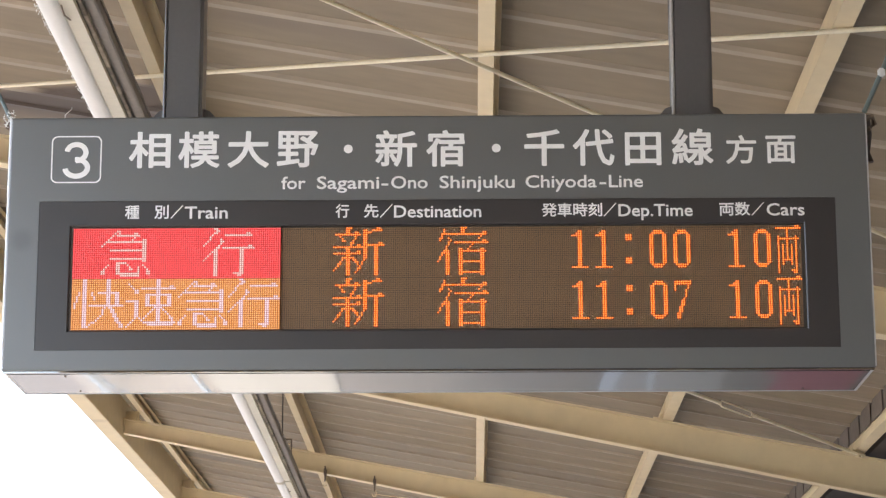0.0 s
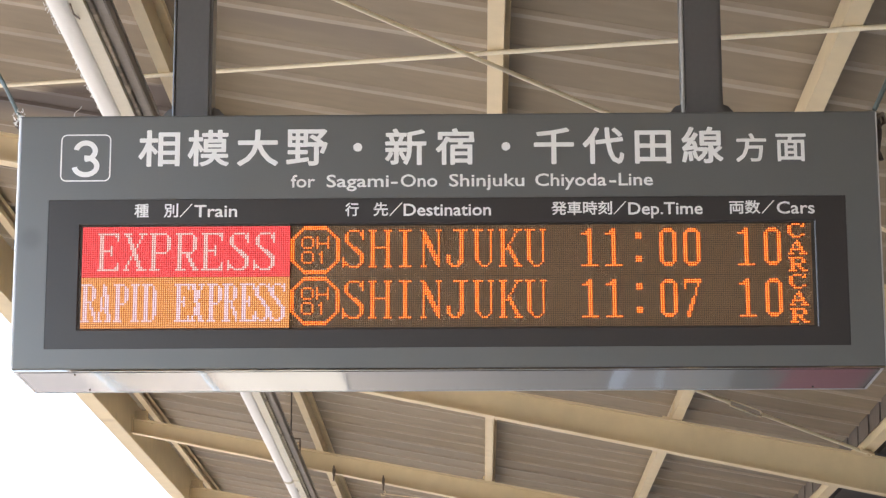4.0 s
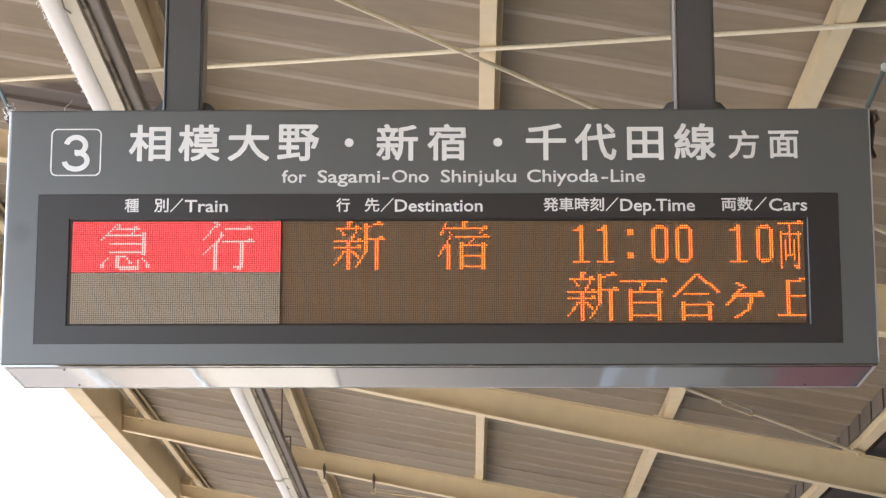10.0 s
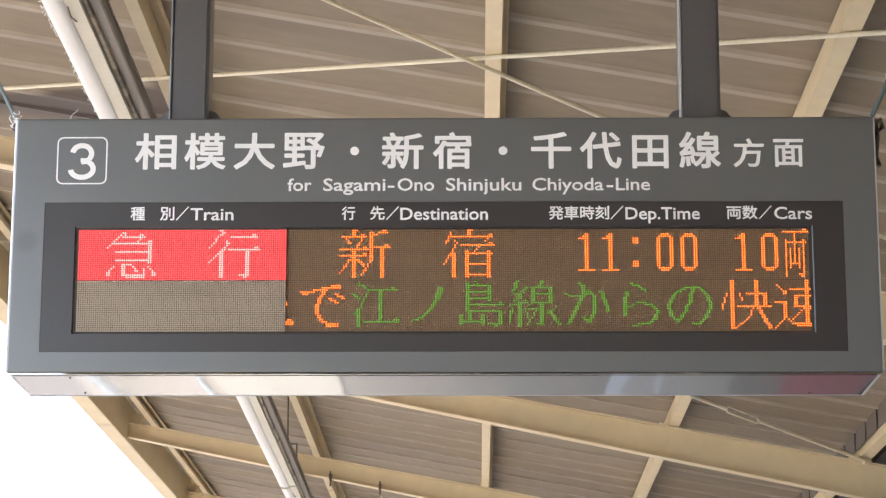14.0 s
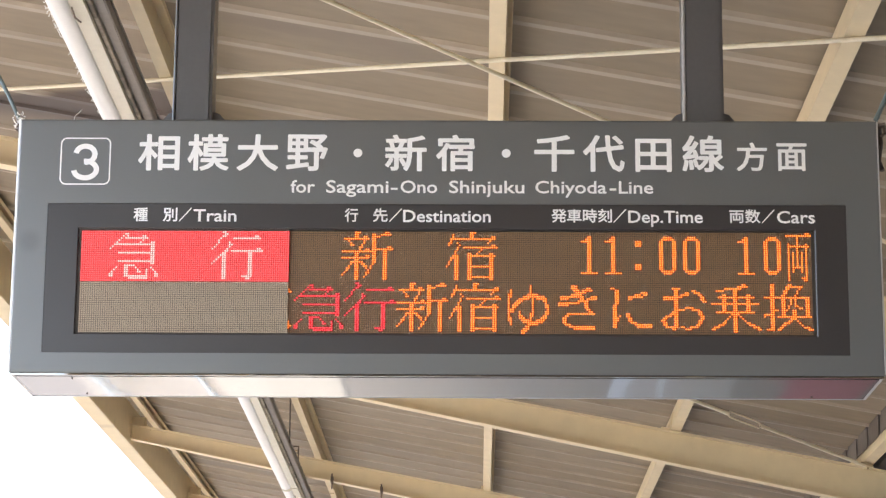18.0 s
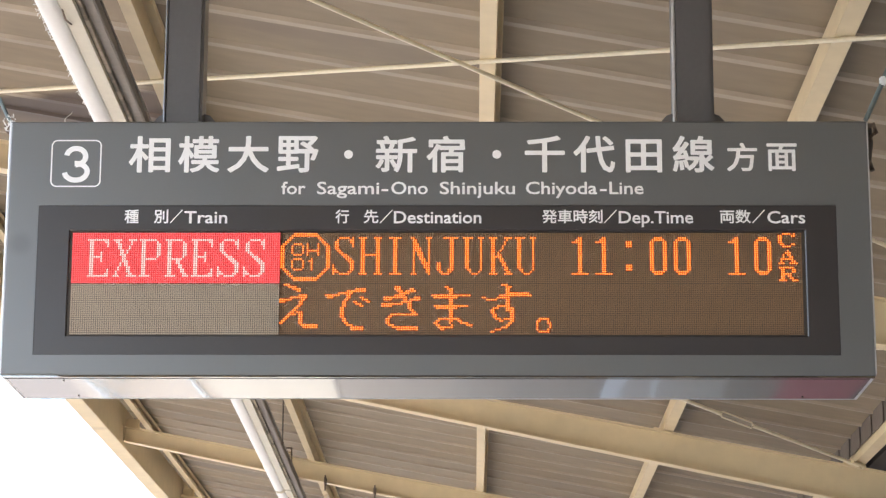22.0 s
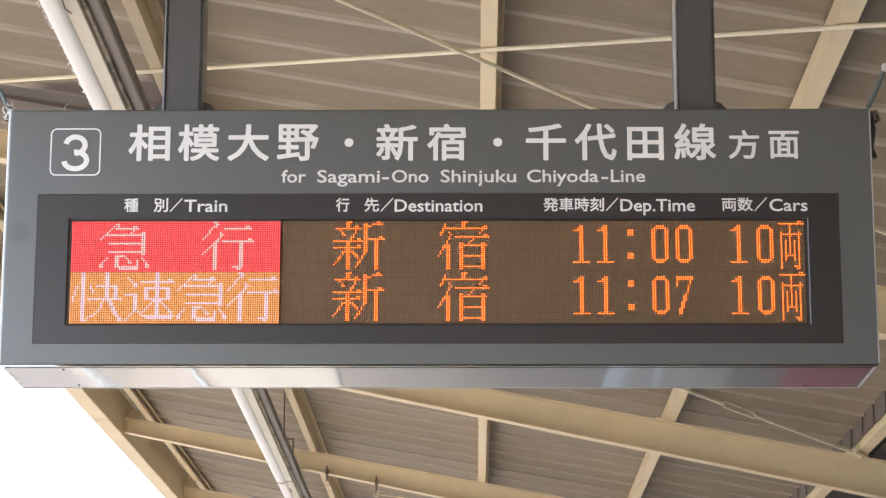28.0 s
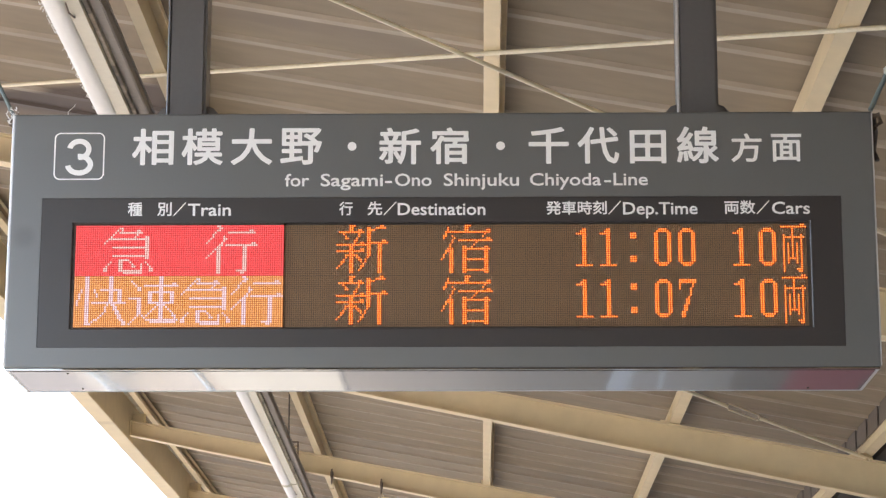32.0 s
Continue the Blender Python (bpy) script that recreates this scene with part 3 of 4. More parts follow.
for xa, xb in ((-0.786, -0.676), (0.670, 0.785)):
    post = part("hanging_post", box(xa, xb, 0.13, 0.24, ZT - 0.002, 4.62, 0.009), GREYPOLE, sign, "dark grey square steel hanging post")
    # the right post's lit edge is painted on as a paler grey tube
    part("post_edge", tube(((xa + 0.002, 0.134, ZT), (xa + 0.002, 0.134, 4.60)), 0.0058 if xa > 0 else 0.004, 10), MIDGREY if xa > 0 else GREYPOLE, post, "pale grey edge painted as light caught by the post" if xa > 0 else "", smooth=True)
    part("base_flange", box(xa - 0.03, xb + 0.03, 0.09, 0.28, ZT, ZT + 0.010, 0.002), GREYPOLE, post)
    for x, s in ((xa, -1), (xb, 1)):
        bm = extrude(((x, ZT + 0.01), (x + s * 0.034, ZT + 0.01), (x + s * 0.032, ZT + 0.052), (x + s * 0.018, ZT + 0.068), (x, ZT + 0.074)), 0.175, 0.187)
        part("gusset", bm, GREYPOLE, post)


# printed lettering
def printed(name, body, x0, x1, z0, height, bold, label, full=False, y=-0.0012):
    """Text set to the width x0..x1; height: of its capitals, or of the whole glyph if full. bold: how far the strokes swell, in metres."""
    src = letters(body)
    co = np.array([v.co for v in src.vertices])
    faces = np.array([t.vertices[:] for t in (src.calc_loop_triangles() or src.loop_triangles)])
    bpy.data.meshes.remove(src)
    lo, hi = co.min(0), co.max(0)
    sx = (x1 - x0 - 2 * bold) / (hi[0] - lo[0])
    sz = (height - 2 * bold) / (hi[1] - lo[1] if full else 0.73)
    base = lo[1] if full else 0.0
    flat = np.stack([x0 + bold + (co[:, 0] - lo[0]) * sx, np.full(len(co), y), z0 + bold + (co[:, 1] - base) * sz], 1)
    # where each character ends, to make every one a part of its own
    ends = []
    for k in range(len(body)):
        me = letters(body[:k + 1])
        ends.append(max(v.co.x for v in me.vertices) + 1e-4)
        bpy.data.meshes.remove(me)
    owner = np.searchsorted(ends, co[faces].mean(1)[:, 0])
    for k, ch in enumerate(body):
        tri = faces[owner == k]
        used = np.unique(tri)
        where = np.zeros(len(co), int)
        where[used] = np.arange(len(used))
        layers = [flat[used] + (bold * math.cos(n * math.pi / 6), -0.00003 * n, bold * math.sin(n * math.pi / 6)) for n in range(12 if bold > 0.0007 else 0)] + [flat[used] - (0, 0.0004, 0)]
        me = bpy.data.meshes.new(name)
        me.from_pydata(np.concatenate(layers).tolist(), [], np.concatenate([where[tri] + len(used) * n for n in range(len(layers))]).tolist())
        me.materials.append(PRINT)
        ob = new(name, me)
        ob.parent = sign
        tagged(ob, label + " " + ch)


HEAD = "相模大野・新宿・千代田線"
for k, ch in enumerate(HEAD):
    xc = -0.8035 + 0.13765 * k
    if ch == "・":
        bm = bmesh.new()
        bmesh.ops.create_circle(bm, cap_ends=True, radius=0.0125, segments=24, matrix=Matrix.Translation((xc + 0.004, -0.0012, 3.457)) @ Matrix.Rotation(math.pi / 2, 4, "X"))
        part("header_dot", bm, PRINT, sign, "round white printed dot")
    else:
        wide = {"田": 0.101, "千": 0.112, "宿": 0.108}.get(ch, 0.116)
        printed("header_letter", ch, xc - wide / 2, xc + wide / 2, 3.4045, 0.106 if ch != "田" else 0.096, 0.0024, "white printed character", True)
printed("header_letter", "方", 0.803, 0.888, 3.4075, 0.083, 0.0016, "small white printed character", True)
printed("header_letter", "面", 0.914, 0.998, 3.4085, 0.080, 0.0016, "small white printed character", True)
for body, x0, x1 in (("for", -0.4344, -0.3668), ("Sagami", -0.3353, -0.1620), ("-", -0.1560, -0.1370), ("Ono", -0.1290, -0.0272), ("Shinjuku", 0.0058, 0.2146), ("Chiyoda", 0.2445, 0.4420), ("-", 0.4500, 0.4690), ("Line", 0.4760, 0.5708)):
    printed("header_letter", body, x0, x1, 3.3420, 0.0385, 0.0008, "white printed letter")
# number badge
def rounded(x0, x1, z0, z1, rad, n=8):
    pts = []
    for cx, cz, a0 in ((x1 - rad, z1 - rad, 0), (x0 + rad, z1 - rad, 90), (x0 + rad, z0 + rad, 180), (x1 - rad, z0 + rad, 270)):
        pts += [(cx + rad * math.cos(radians(a0 + 90 * k / n)), cz + rad * math.sin(radians(a0 + 90 * k / n))) for k in range(n + 1)]
    return pts


bm = bmesh.new()
o = [bm.verts.new((x, -0.0012, z)) for x, z in rounded(-1.079, -0.938, 3.3630, 3.4995, 0.018)]
i = [bm.verts.new((x, -0.0012, z)) for x, z in rounded(-1.0750, -0.942, 3.3670, 3.4955, 0.014)]
for k in range(len(o)):
    bm.faces.new((o[k], o[(k + 1) % len(o)], i[(k + 1) % len(o)], i[k]))
part("badge_outline", bm, PRINT, sign, "white rounded square outline")


def ribbon(points, width, y, bm):
    """A flat stroke of even width along some points in x and z."""
    p = np.array(points, float)
    d = np.gradient(p, axis=0)
    n = np.stack([-d[:, 1], d[:, 0]], 1) / np.hypot(d[:, 0], d[:, 1])[:, None] * width / 2
    a, b = ([bm.verts.new((x, y, z)) for x, z in q] for q in (p + n, p - n))
    for k in range(len(p) - 1):
        bm.faces.new((a[k], a[k + 1], b[k + 1], b[k]))
    return bm


bm = bmesh.new()
ribbon([(-1.0090 + 0.0265 * math.cos(radians(a)), 3.4510 + 0.0235 * math.sin(radians(a))) for a in range(172, -97, -8)], 0.0150, -0.0012, bm)
ribbon([(-1.0083 + 0.0315 * math.cos(radians(a)), 3.4070 + 0.0240 * math.sin(radians(a))) for a in range(98, -176, -8)], 0.0150, -0.0014, bm)
part("badge_number", bm, PRINT, sign, "white printed track number 3")
for body, x0, x1, kanji in (("種", -0.8684, -0.8285, 1), ("別", -0.7866, -0.7467, 1), ("／", -0.742, -0.707, 1), ("Train", -0.702, -0.5825, 0), ("行", -0.2828, -0.2451, 1), ("先", -0.2044, -0.1636, 1), ("／", -0.160, -0.124, 1), ("Destination", -0.121, 0.1215, 0),
                            ("発車時刻", 0.289, 0.4564, 1), ("／", 0.460, 0.496, 1), ("Dep.Time", 0.501, 0.7065, 0), ("両数", 0.780, 0.8658, 1), ("／", 0.869, 0.905, 1), ("Cars", 0.911, 1.0157, 0)):
    printed("column_heading", body, x0, x1, 3.2590, 0.0395 if kanji else 0.0375, 0.0008, "white printed heading character", bool(kanji), -0.0002)

# ---- dot matrix ----
ZP = 0.00598
BOARD_L, BOARD_R, SCROLL = 0.0065, 0.0140, 0.0112      # depth of the two boards' faces and of the moving line


def dot_z(line, row, y):
    """Height of a dot's middle: line 0 above line 1, rows counted downwards; a deeper board sits a little higher."""
    return 3.2337 + y * 0.226 - 0.0015 - line * 0.1441 - (row + 0.5) * ZP


def dots_mesh(name, cells, mat, size=0.0051, depth=0.0008, core=None):
    """One small raised block for each (x, z); its face lies at y = 0. A pair of materials: the lens's bright tip and its dimmer flanks."""
    n = len(cells)
    c = np.array(cells, float).reshape(-1, 2)
    h, g = size / 2, (core / 2 if core else size / 2 - 0.0007)
    corner = np.array(((-g, 0, -g), (g, 0, -g), (g, 0, g), (-g, 0, g), (-h, depth, -h), (h, depth, -h), (h, depth, h), (-h, depth, h)))
    v = (corner[None] + np.stack([c[:, 0], np.zeros(n), c[:, 1]], 1)[:, None]).reshape(-1, 3)
    quad = np.array(((0, 1, 2, 3), (4, 5, 1, 0), (5, 6, 2, 1), (6, 7, 3, 2), (7, 4, 0, 3)))
    f = (quad[None] + 8 * np.arange(n)[:, None, None]).reshape(-1, 4)
    me = bpy.data.meshes.new(name)
    me.from_pydata(v.tolist(), [], f.tolist())
    for m in mat if isinstance(mat, tuple) else (mat,):
        me.materials.append(m)
    if isinstance(mat, tuple):
        me.polygons.foreach_set("material_index", np.tile((0, 1, 1, 1, 1), n))
    return me


def raster(body, cols, rows, fine=4):
    """The strokes of a character as single dots in a grid of rows x cols: the outline is filled, thinned to its middle line and set on the grid."""
    me = letters(body)
    me.calc_loop_triangles()
    co = np.array([v.co[:2] for v in me.vertices])
    tri = np.array([t.vertices[:] for t in me.loop_triangles])
    bpy.data.meshes.remove(me)
    lo, span = np.array((0.03, -0.075)), np.array((0.94, 0.905))
    nx, ny = cols * fine, rows * fine
    p = (co - lo) / span * (nx, ny)
    img = np.zeros((ny + 2, nx + 2), bool)
    for a, b, c in p[tri]:
        x0, y0 = np.maximum(np.floor(np.minimum(np.minimum(a, b), c)), 0).astype(int)
        x1, y1 = np.ceil(np.maximum(np.maximum(a, b), c)).astype(int)
        x1, y1 = min(x1, nx), min(y1, ny)
        if x1 <= x0 or y1 <= y0:
            continue
        gx, gy = np.meshgrid(np.arange(x0, x1) + 0.5, np.arange(y0, y1) + 0.5)
        s = [(v[0] - u[0]) * (gy - u[1]) - (v[1] - u[1]) * (gx - u[0]) for u, v in ((a, b), (b, c), (c, a))]
        img[y0 + 1:y1 + 1, x0 + 1:x1 + 1] |= ((s[0] >= 0) & (s[1] >= 0) & (s[2] >= 0)) | ((s[0] <= 0) & (s[1] <= 0) & (s[2] <= 0))
    while True:
        gone = 0
        for step in (0, 1):
            q = [np.roll(img, (-dy, -dx), (0, 1)) for dx, dy in ((0, -1), (1, -1), (1, 0), (1, 1), (0, 1), (-1, 1), (-1, 0), (-1, -1))]
            count = sum(k.astype(int) for k in q)
            turns = sum((~q[k] & q[(k + 1) % 8]).astype(int) for k in range(8))
            u, v = ((q[0] & q[2] & q[4]), (q[2] & q[4] & q[6])) if step == 0 else ((q[0] & q[2] & q[6]), (q[0] & q[4] & q[6]))
            cut = img & (count >= 2) & (count <= 6) & (turns == 1) & ~u & ~v
            gone += int(cut.sum())
            img &= ~cut
        if not gone:
            break
    return (img[1:-1, 1:-1].reshape(rows, fine, cols, fine).sum((1, 3)) >= 1)[::-1]


# strokes of the display's own alphabet: x0 y0 x1 y1 and, where it is not one, the width in dots
STROKES = {
    "急": "8 1 1 8;9 1 9 2;8 3 18 3;16 2 17 2;16 4 15 5;4 6 21 6;20 5 21 5;20 6 20 15 2;5 10 20 10;5 14 20 14;4 17 1 20;1 21 2 21;2 20 2 20;8 16 8 21 2;9 16 12 16;13 17 14 18;14 19 15 19;9 21 18 21;10 22 18 22;18 18 18 21;20 17 23 20;22 20 22 21 2",
    "行": "6 1 0 8;5 0 6 0;7 1 6 2;10 3 22 3;20 2 21 2;9 6 0 15;8 5 8 6;8 7 6 10;5 11 5 22 2;9 9 23 9;21 8 22 8;17 9 17 21 2;14 21 18 21;16 22 17 22",
    "快": "5 0 5 22 2;3 6 1 12;1 13 1 13;2 9 2 10;9 6 9 7;10 8 10 9;12 6 21 6;20 6 20 11 2;16 0 16 12 2;8 12 23 12;15 13 13 17;13 17 7 22;17 13 20 18 2;20 18 22 22 2",
    "速": "2 2 6 6;5 6 6 5;1 10 6 10;5 10 5 17 2;5 18 1 22;7 18 9 20;9 20 23 20;11 21 22 21;8 4 23 4;21 3 22 3;15 0 15 19 2;10 7 20 7;10 7 10 12 2;20 7 20 12 2;10 12 20 12;14 13 8 19;17 13 22 18;21 18 22 19",
    "新": "6 0 6 2 2;8 0 8 0;1 3 12 3;10 2 11 2;3 4 4 5;4 6 5 6;10 4 10 5;9 6 9 7;8 7 8 8;0 9 13 9;11 8 12 8;0 12 12 12;11 11 12 11;6 9 6 22 2;5 14 0 20;4 14 3 17;8 14 11 17;9 14 11 16;14 1 14 14 2;14 15 10 21;13 16 12 19;16 2 19 1;19 1 22 1;20 0 21 0;16 8 23 8;21 7 22 7;19 8 19 22 2",
    "宿": "11 0 11 2 2;13 0 13 0;3 3 22 3;21 2 22 2;20 4 19 5;3 1 3 2;2 3 1 6;2 5 2 5;5 5 6 6;6 6 0 16;5 8 3 12;4 11 4 22 2;8 7 23 7;21 6 22 6;16 8 14 10;10 10 10 22 2;20 10 20 22 2;10 11 22 11;12 16 20 16;12 21 20 21",
    "両": "0 1 11 1;9 0 10 0;5 1 5 16;1 6 10 6;1 5 1 22;9 5 9 22;7 21 8 21;8 22 9 22;3 9 3 18;7 9 7 18;4 16 7 16",
    "江": "2 1 5 3 2;0 6 2 8 2;7 5 4 10;5 9 3 13;2 13 2 21 2;0 15 1 15;7 4 20 4;18 3 19 3;12 5 12 19 2;5 19 21 19;19 18 21 18;20 17 20 17",
    "ノ": "15 3 14 8 3;14 8 11 13 2;11 13 7 17 2;7 17 3 19;8 16 5 18",
    "島": "8 0 9 1;4 2 14 2;4 1 4 14 2;14 2 14 9 2;6 5 14 5;6 8 14 8;6 11 21 11;19 10 20 10;6 14 20 14;19 14 19 20 2;14 20 19 20;17 21 18 21;1 16 1 20 2;1 19 12 19;5 15 5 19 2;11 16 11 20 2",
    "線": "3 0 1 4 2;1 5 5 8;7 3 2 9 2;0 11 8 10;7 9 9 11;4 10 4 21 2;0 14 0 19;1 13 1 15;7 13 8 17;14 0 13 2 2;10 3 10 10 2;18 3 18 10 2;10 3 18 3;12 6 18 6;12 10 18 10;14 11 14 20 2;12 20 15 20;9 13 13 13;12 14 8 20;21 12 17 15;17 14 22 20 2",
    "百": "0 4 21 4;19 3 20 3;10 5 9 8 2;4 8 4 22 2;17 8 17 22 2;4 9 19 9;6 14 17 14;6 20 17 20",
    "合": "10 1 0 11 2;11 1 20 9 2;5 10 16 10;4 14 4 22 2;16 14 16 22 2;4 15 18 15;6 20 16 20",
    "ヶ": "5 5 8 7 2;6 8 0 15 2;4 10 17 10;4 11 17 11;15 9 16 9;11 12 10 17 2;10 17 4 21 2",
    "丘": "4 4 4 19 2;6 4 10 4;10 3 17 3;14 2 15 2;6 11 18 11;16 10 18 10;16 9 17 9;13 12 13 19 2;0 20 21 20;18 19 21 19;19 18 20 18",
    "で": "0 5 6 5;1 6 6 5;6 4 18 3;10 3 18 2;11 4 8 8 2;8 8 7 12 2;7 12 7 15 2;7 15 9 18 2;9 18 12 20 2;12 20 17 20;12 21 17 21;13 8 16 10 2;16 6 19 8 2",
    "か": "7 1 9 2 2;9 3 9 6 2;9 6 6 13 2;6 13 2 20 2;1 6 4 7;4 7 14 6;10 5 13 5;14 7 14 14 2;14 14 12 19 2;9 17 11 19 2;17 5 19 9 2;19 9 20 14 2",
    "ら": "7 1 13 4 2;8 1 14 5;5 5 4 11 2;4 11 4 16 2;6 12 11 10;11 10 16 11 2;16 11 19 14 2;19 14 18 18 2;18 18 14 20 2;8 21 14 20",
    "の": "11 3 10 9 2;10 9 7 15 2;7 15 4 19 2;4 19 1 16 2;1 16 0 11 2;0 11 3 6 2;3 6 8 3 2;8 3 14 3;14 3 18 7 2;18 7 19 12 2;19 12 17 17 2;17 17 14 20 2;11 20 15 20",
    "き": "3 6 12 5;3 7 11 6;12 4 17 3;13 3 16 2;2 9 10 9;2 10 11 9;11 8 19 7;15 7 19 6;8 1 9 3 3;10 4 13 8 2;13 8 15 12 2;15 12 17 14 2;6 14 16 14;6 14 4 16 2;4 16 4 18 2;4 18 7 20 2;7 20 18 20;9 21 18 21",
    "に": "2 2 5 3;4 3 4 7 2;4 7 3 12 2;3 12 3 20 2;4 18 6 15;10 6 18 4;10 7 18 5;9 14 10 17 2;10 17 13 19 2;13 19 20 19;14 20 20 20",
    "お": "2 6 6 6;2 7 7 7;7 6 13 5;10 5 13 4;6 2 9 2;7 2 7 20 2;9 12 14 11;14 11 18 13 2;18 13 19 16 2;19 16 17 19 2;17 19 13 21 2;10 20 13 21;6 13 1 17 2;1 17 2 19 2;2 19 6 21 2;6 20 8 20;15 3 18 5 2;18 5 20 8 2",
    "乗": "2 3 10 2;10 2 16 1;12 1 15 0;3 6 19 6;0 9 21 9;2 13 19 13;10 2 10 22 2;5 5 5 13 2;16 5 16 13 2;9 14 5 18;5 18 0 21 2;12 14 16 18;16 18 21 21 2",
    "換": "3 0 3 21 2;1 21 4 21;0 6 8 6;0 15 6 12;0 14 4 13;11 0 8 5 2;12 1 17 1;16 2 14 5;9 6 20 6;8 6 8 14 2;19 6 19 14 2;12 7 11 11;11 11 10 12;14 7 14 10;14 10 17 11;6 15 21 15;13 12 13 16 2;12 16 6 21 2;14 16 18 20;18 20 21 21 2",
    "え": "5 0 11 2 2;7 1 12 3;2 7 6 7;2 8 8 7;8 6 15 5;12 6 15 5;14 6 10 11 2;10 11 5 16 2;5 16 0 20 2;8 14 12 13;12 13 12 18 2;12 18 14 20 2;14 20 20 20;14 19 20 19",
    "ま": "1 5 18 5;2 6 12 6;2 10 17 10;3 11 12 11;7 1 9 2 2;9 2 9 17 2;9 16 4 16;4 16 2 18 2;2 18 4 20 2;4 20 9 20;5 21 9 20;9 17 10 20;11 16 15 18 2;15 18 18 19 2",
    "す": "0 6 3 7;3 7 10 6;8 5 22 5;12 4 21 4;9 0 13 1;11 1 11 12 2;11 10 7 10;7 10 4 12 2;4 12 5 15 2;5 15 8 17 2;8 17 12 16;13 11 13 17 2;13 17 10 20 2;4 22 10 20",
    "E": "0 0 9 0;9 1 9 3;8 1 8 1;1 0 1 17 2;3 8 6 8;6 6 6 10;0 17 9 17;9 14 9 16;8 16 8 16",
    "X": "0 0 3 0;7 0 10 0;1 0 7 17 2;8 1 1 16;0 17 2 17;6 17 10 17",
    "P": "0 0 7 0;1 0 1 17 2;8 1 8 1;8 2 8 7 2;8 8 8 8;3 9 7 9;0 17 4 17",
    "R": "0 0 7 0;1 0 1 17 2;8 1 8 1;8 2 8 7 2;8 8 8 8;3 9 7 9;0 17 4 17;5 10 8 17 2;8 17 10 17",
    "S": "3 0 7 0;9 0 9 4;8 1 8 2;2 1 2 1;1 2 1 5 2;2 6 8 11;3 6 9 11;3 7 8 12;8 12 8 15 2;7 16 8 16;3 17 7 17;0 13 0 17;1 15 1 16;2 16 2 16",
    "H": "0 0 3 0;7 0 10 0;1 0 1 17 2;8 0 8 17 2;3 8 7 8;0 17 3 17;7 17 10 17",
    "I": "2 0 7 0;4 0 4 17 2;2 17 7 17",
    "N": "0 0 1 0;7 0 9 0;1 0 1 17;8 0 8 17;1 1 8 17;2 1 8 15;1 3 8 18;0 17 2 17",
    "J": "3 0 9 0;6 0 6 14 2;5 15 7 15;5 16 6 16;2 17 5 17;1 16 2 16;0 12 0 15 2",
    "U": "0 0 4 0;7 0 9 0;1 0 1 14 2;2 15 3 15;3 16 3 16;4 17 6 17;7 16 7 16;8 0 8 15",
    "K": "0 0 3 0;7 0 10 0;1 0 1 17 2;8 1 3 9;4 8 8 17 2;0 17 3 17;7 17 10 17",
}

NARROW = {
    "R": "0 0 4 0;1 0 1 17 2;5 1 5 7;6 2 6 6;3 8 4 8;4 9 6 17;5 11 6 14;0 17 3 17",
    "A": "3 0 3 1;3 2 1 16;3 1 5 17 2;2 11 5 11;0 17 2 17;4 17 6 17",
    "P": "0 0 4 0;1 0 1 17 2;5 1 5 8;6 2 6 7;3 9 4 9;0 17 3 17",
    "I": "1 0 4 0;2 0 2 17 2;1 17 4 17",
    "D": "0 0 4 0;1 0 1 17 2;5 1 5 16;6 3 6 14;0 17 4 17",
    "E": "0 0 6 0;6 1 6 2;1 0 1 17 2;3 8 4 8;4 6 4 10;0 17 6 17;6 15 6 16",
    "X": "0 0 2 0;4 0 6 0;1 0 4 17 2;5 1 1 16;0 17 2 17;4 17 6 17",
    "S": "2 0 4 0;6 0 6 3;5 1 5 1;1 1 1 1;0 2 0 5 2;1 6 5 11;2 6 6 11;5 11 5 15 2;4 16 5 16;2 17 4 17;0 13 0 17;1 16 1 16",
}


def drawn(ch, cols, rows, face=STROKES):
    g = np.zeros((rows, cols), bool)
    for stroke in face[ch].split(";"):
        x0, y0, x1, y1, *w = [int(v) for v in stroke.split()]
        n = max(abs(x1 - x0), abs(y1 - y0), 1)
        for k in range(n + 1):
            x, y = round(x0 + (x1 - x0) * k / n), round(y0 + (y1 - y0) * k / n)
            if y < rows:
                g[y, x:min(x + (w[0] if w else 1), cols)] = True
    return g


CACHE = {}


def kanji(ch):
    if ch in STROKES:
        return drawn(ch, 24, 24)
    if ch not in CACHE:
        g = raster(ch, 24, 24)
        if ch != "。":
            g[1:] |= g[:-1].copy()
        CACHE[ch] = g
    return CACHE[ch]


def digit(ch):
    """A numeral of eight by eighteen dots."""
    g = np.zeros((18, 8), bool)
    if ch == "1":
        g[0:17, 3:5] = True
        g[2, 0:3] = True
        g[1, 2] = True
        g[17, :] = True
    elif ch == "0":
        for r in range(18):
            for c in range(8):
                x, y = abs(c - 3.5), max(abs(r - 8.5) - 5.2, 0)
                g[r, c] = 2.3 < math.hypot(x, y) <= 3.95
    elif ch == "7":
        g[0:2, :] = True
        g[2:5, 0] = True
        for r in range(2, 18):
            c = 7 - r * 0.27
            g[r, int(c) - (r > 8):int(c) + 1] = True
    return g


def put(canvas, grid, col, row):
    h, w = grid.shape
    canvas[row:row + h, col:col + w] |= grid


def blank(cols):
    return np.zeros((ROWS, cols), bool)


BADGE_GLYPHS = {
    "O": (".####.", "#....#", "#....#", "#....#", "#....#", ".####."), "H": ("#....#", "#....#", "#....#", "######", "#....#", "#....#"),
    "0": (".####.", "#....#", "#....#", "#....#", "#....#", ".####."), "1": ("..#...", ".##...", "..#...", "..#...", "..#...", "..#..."),
}


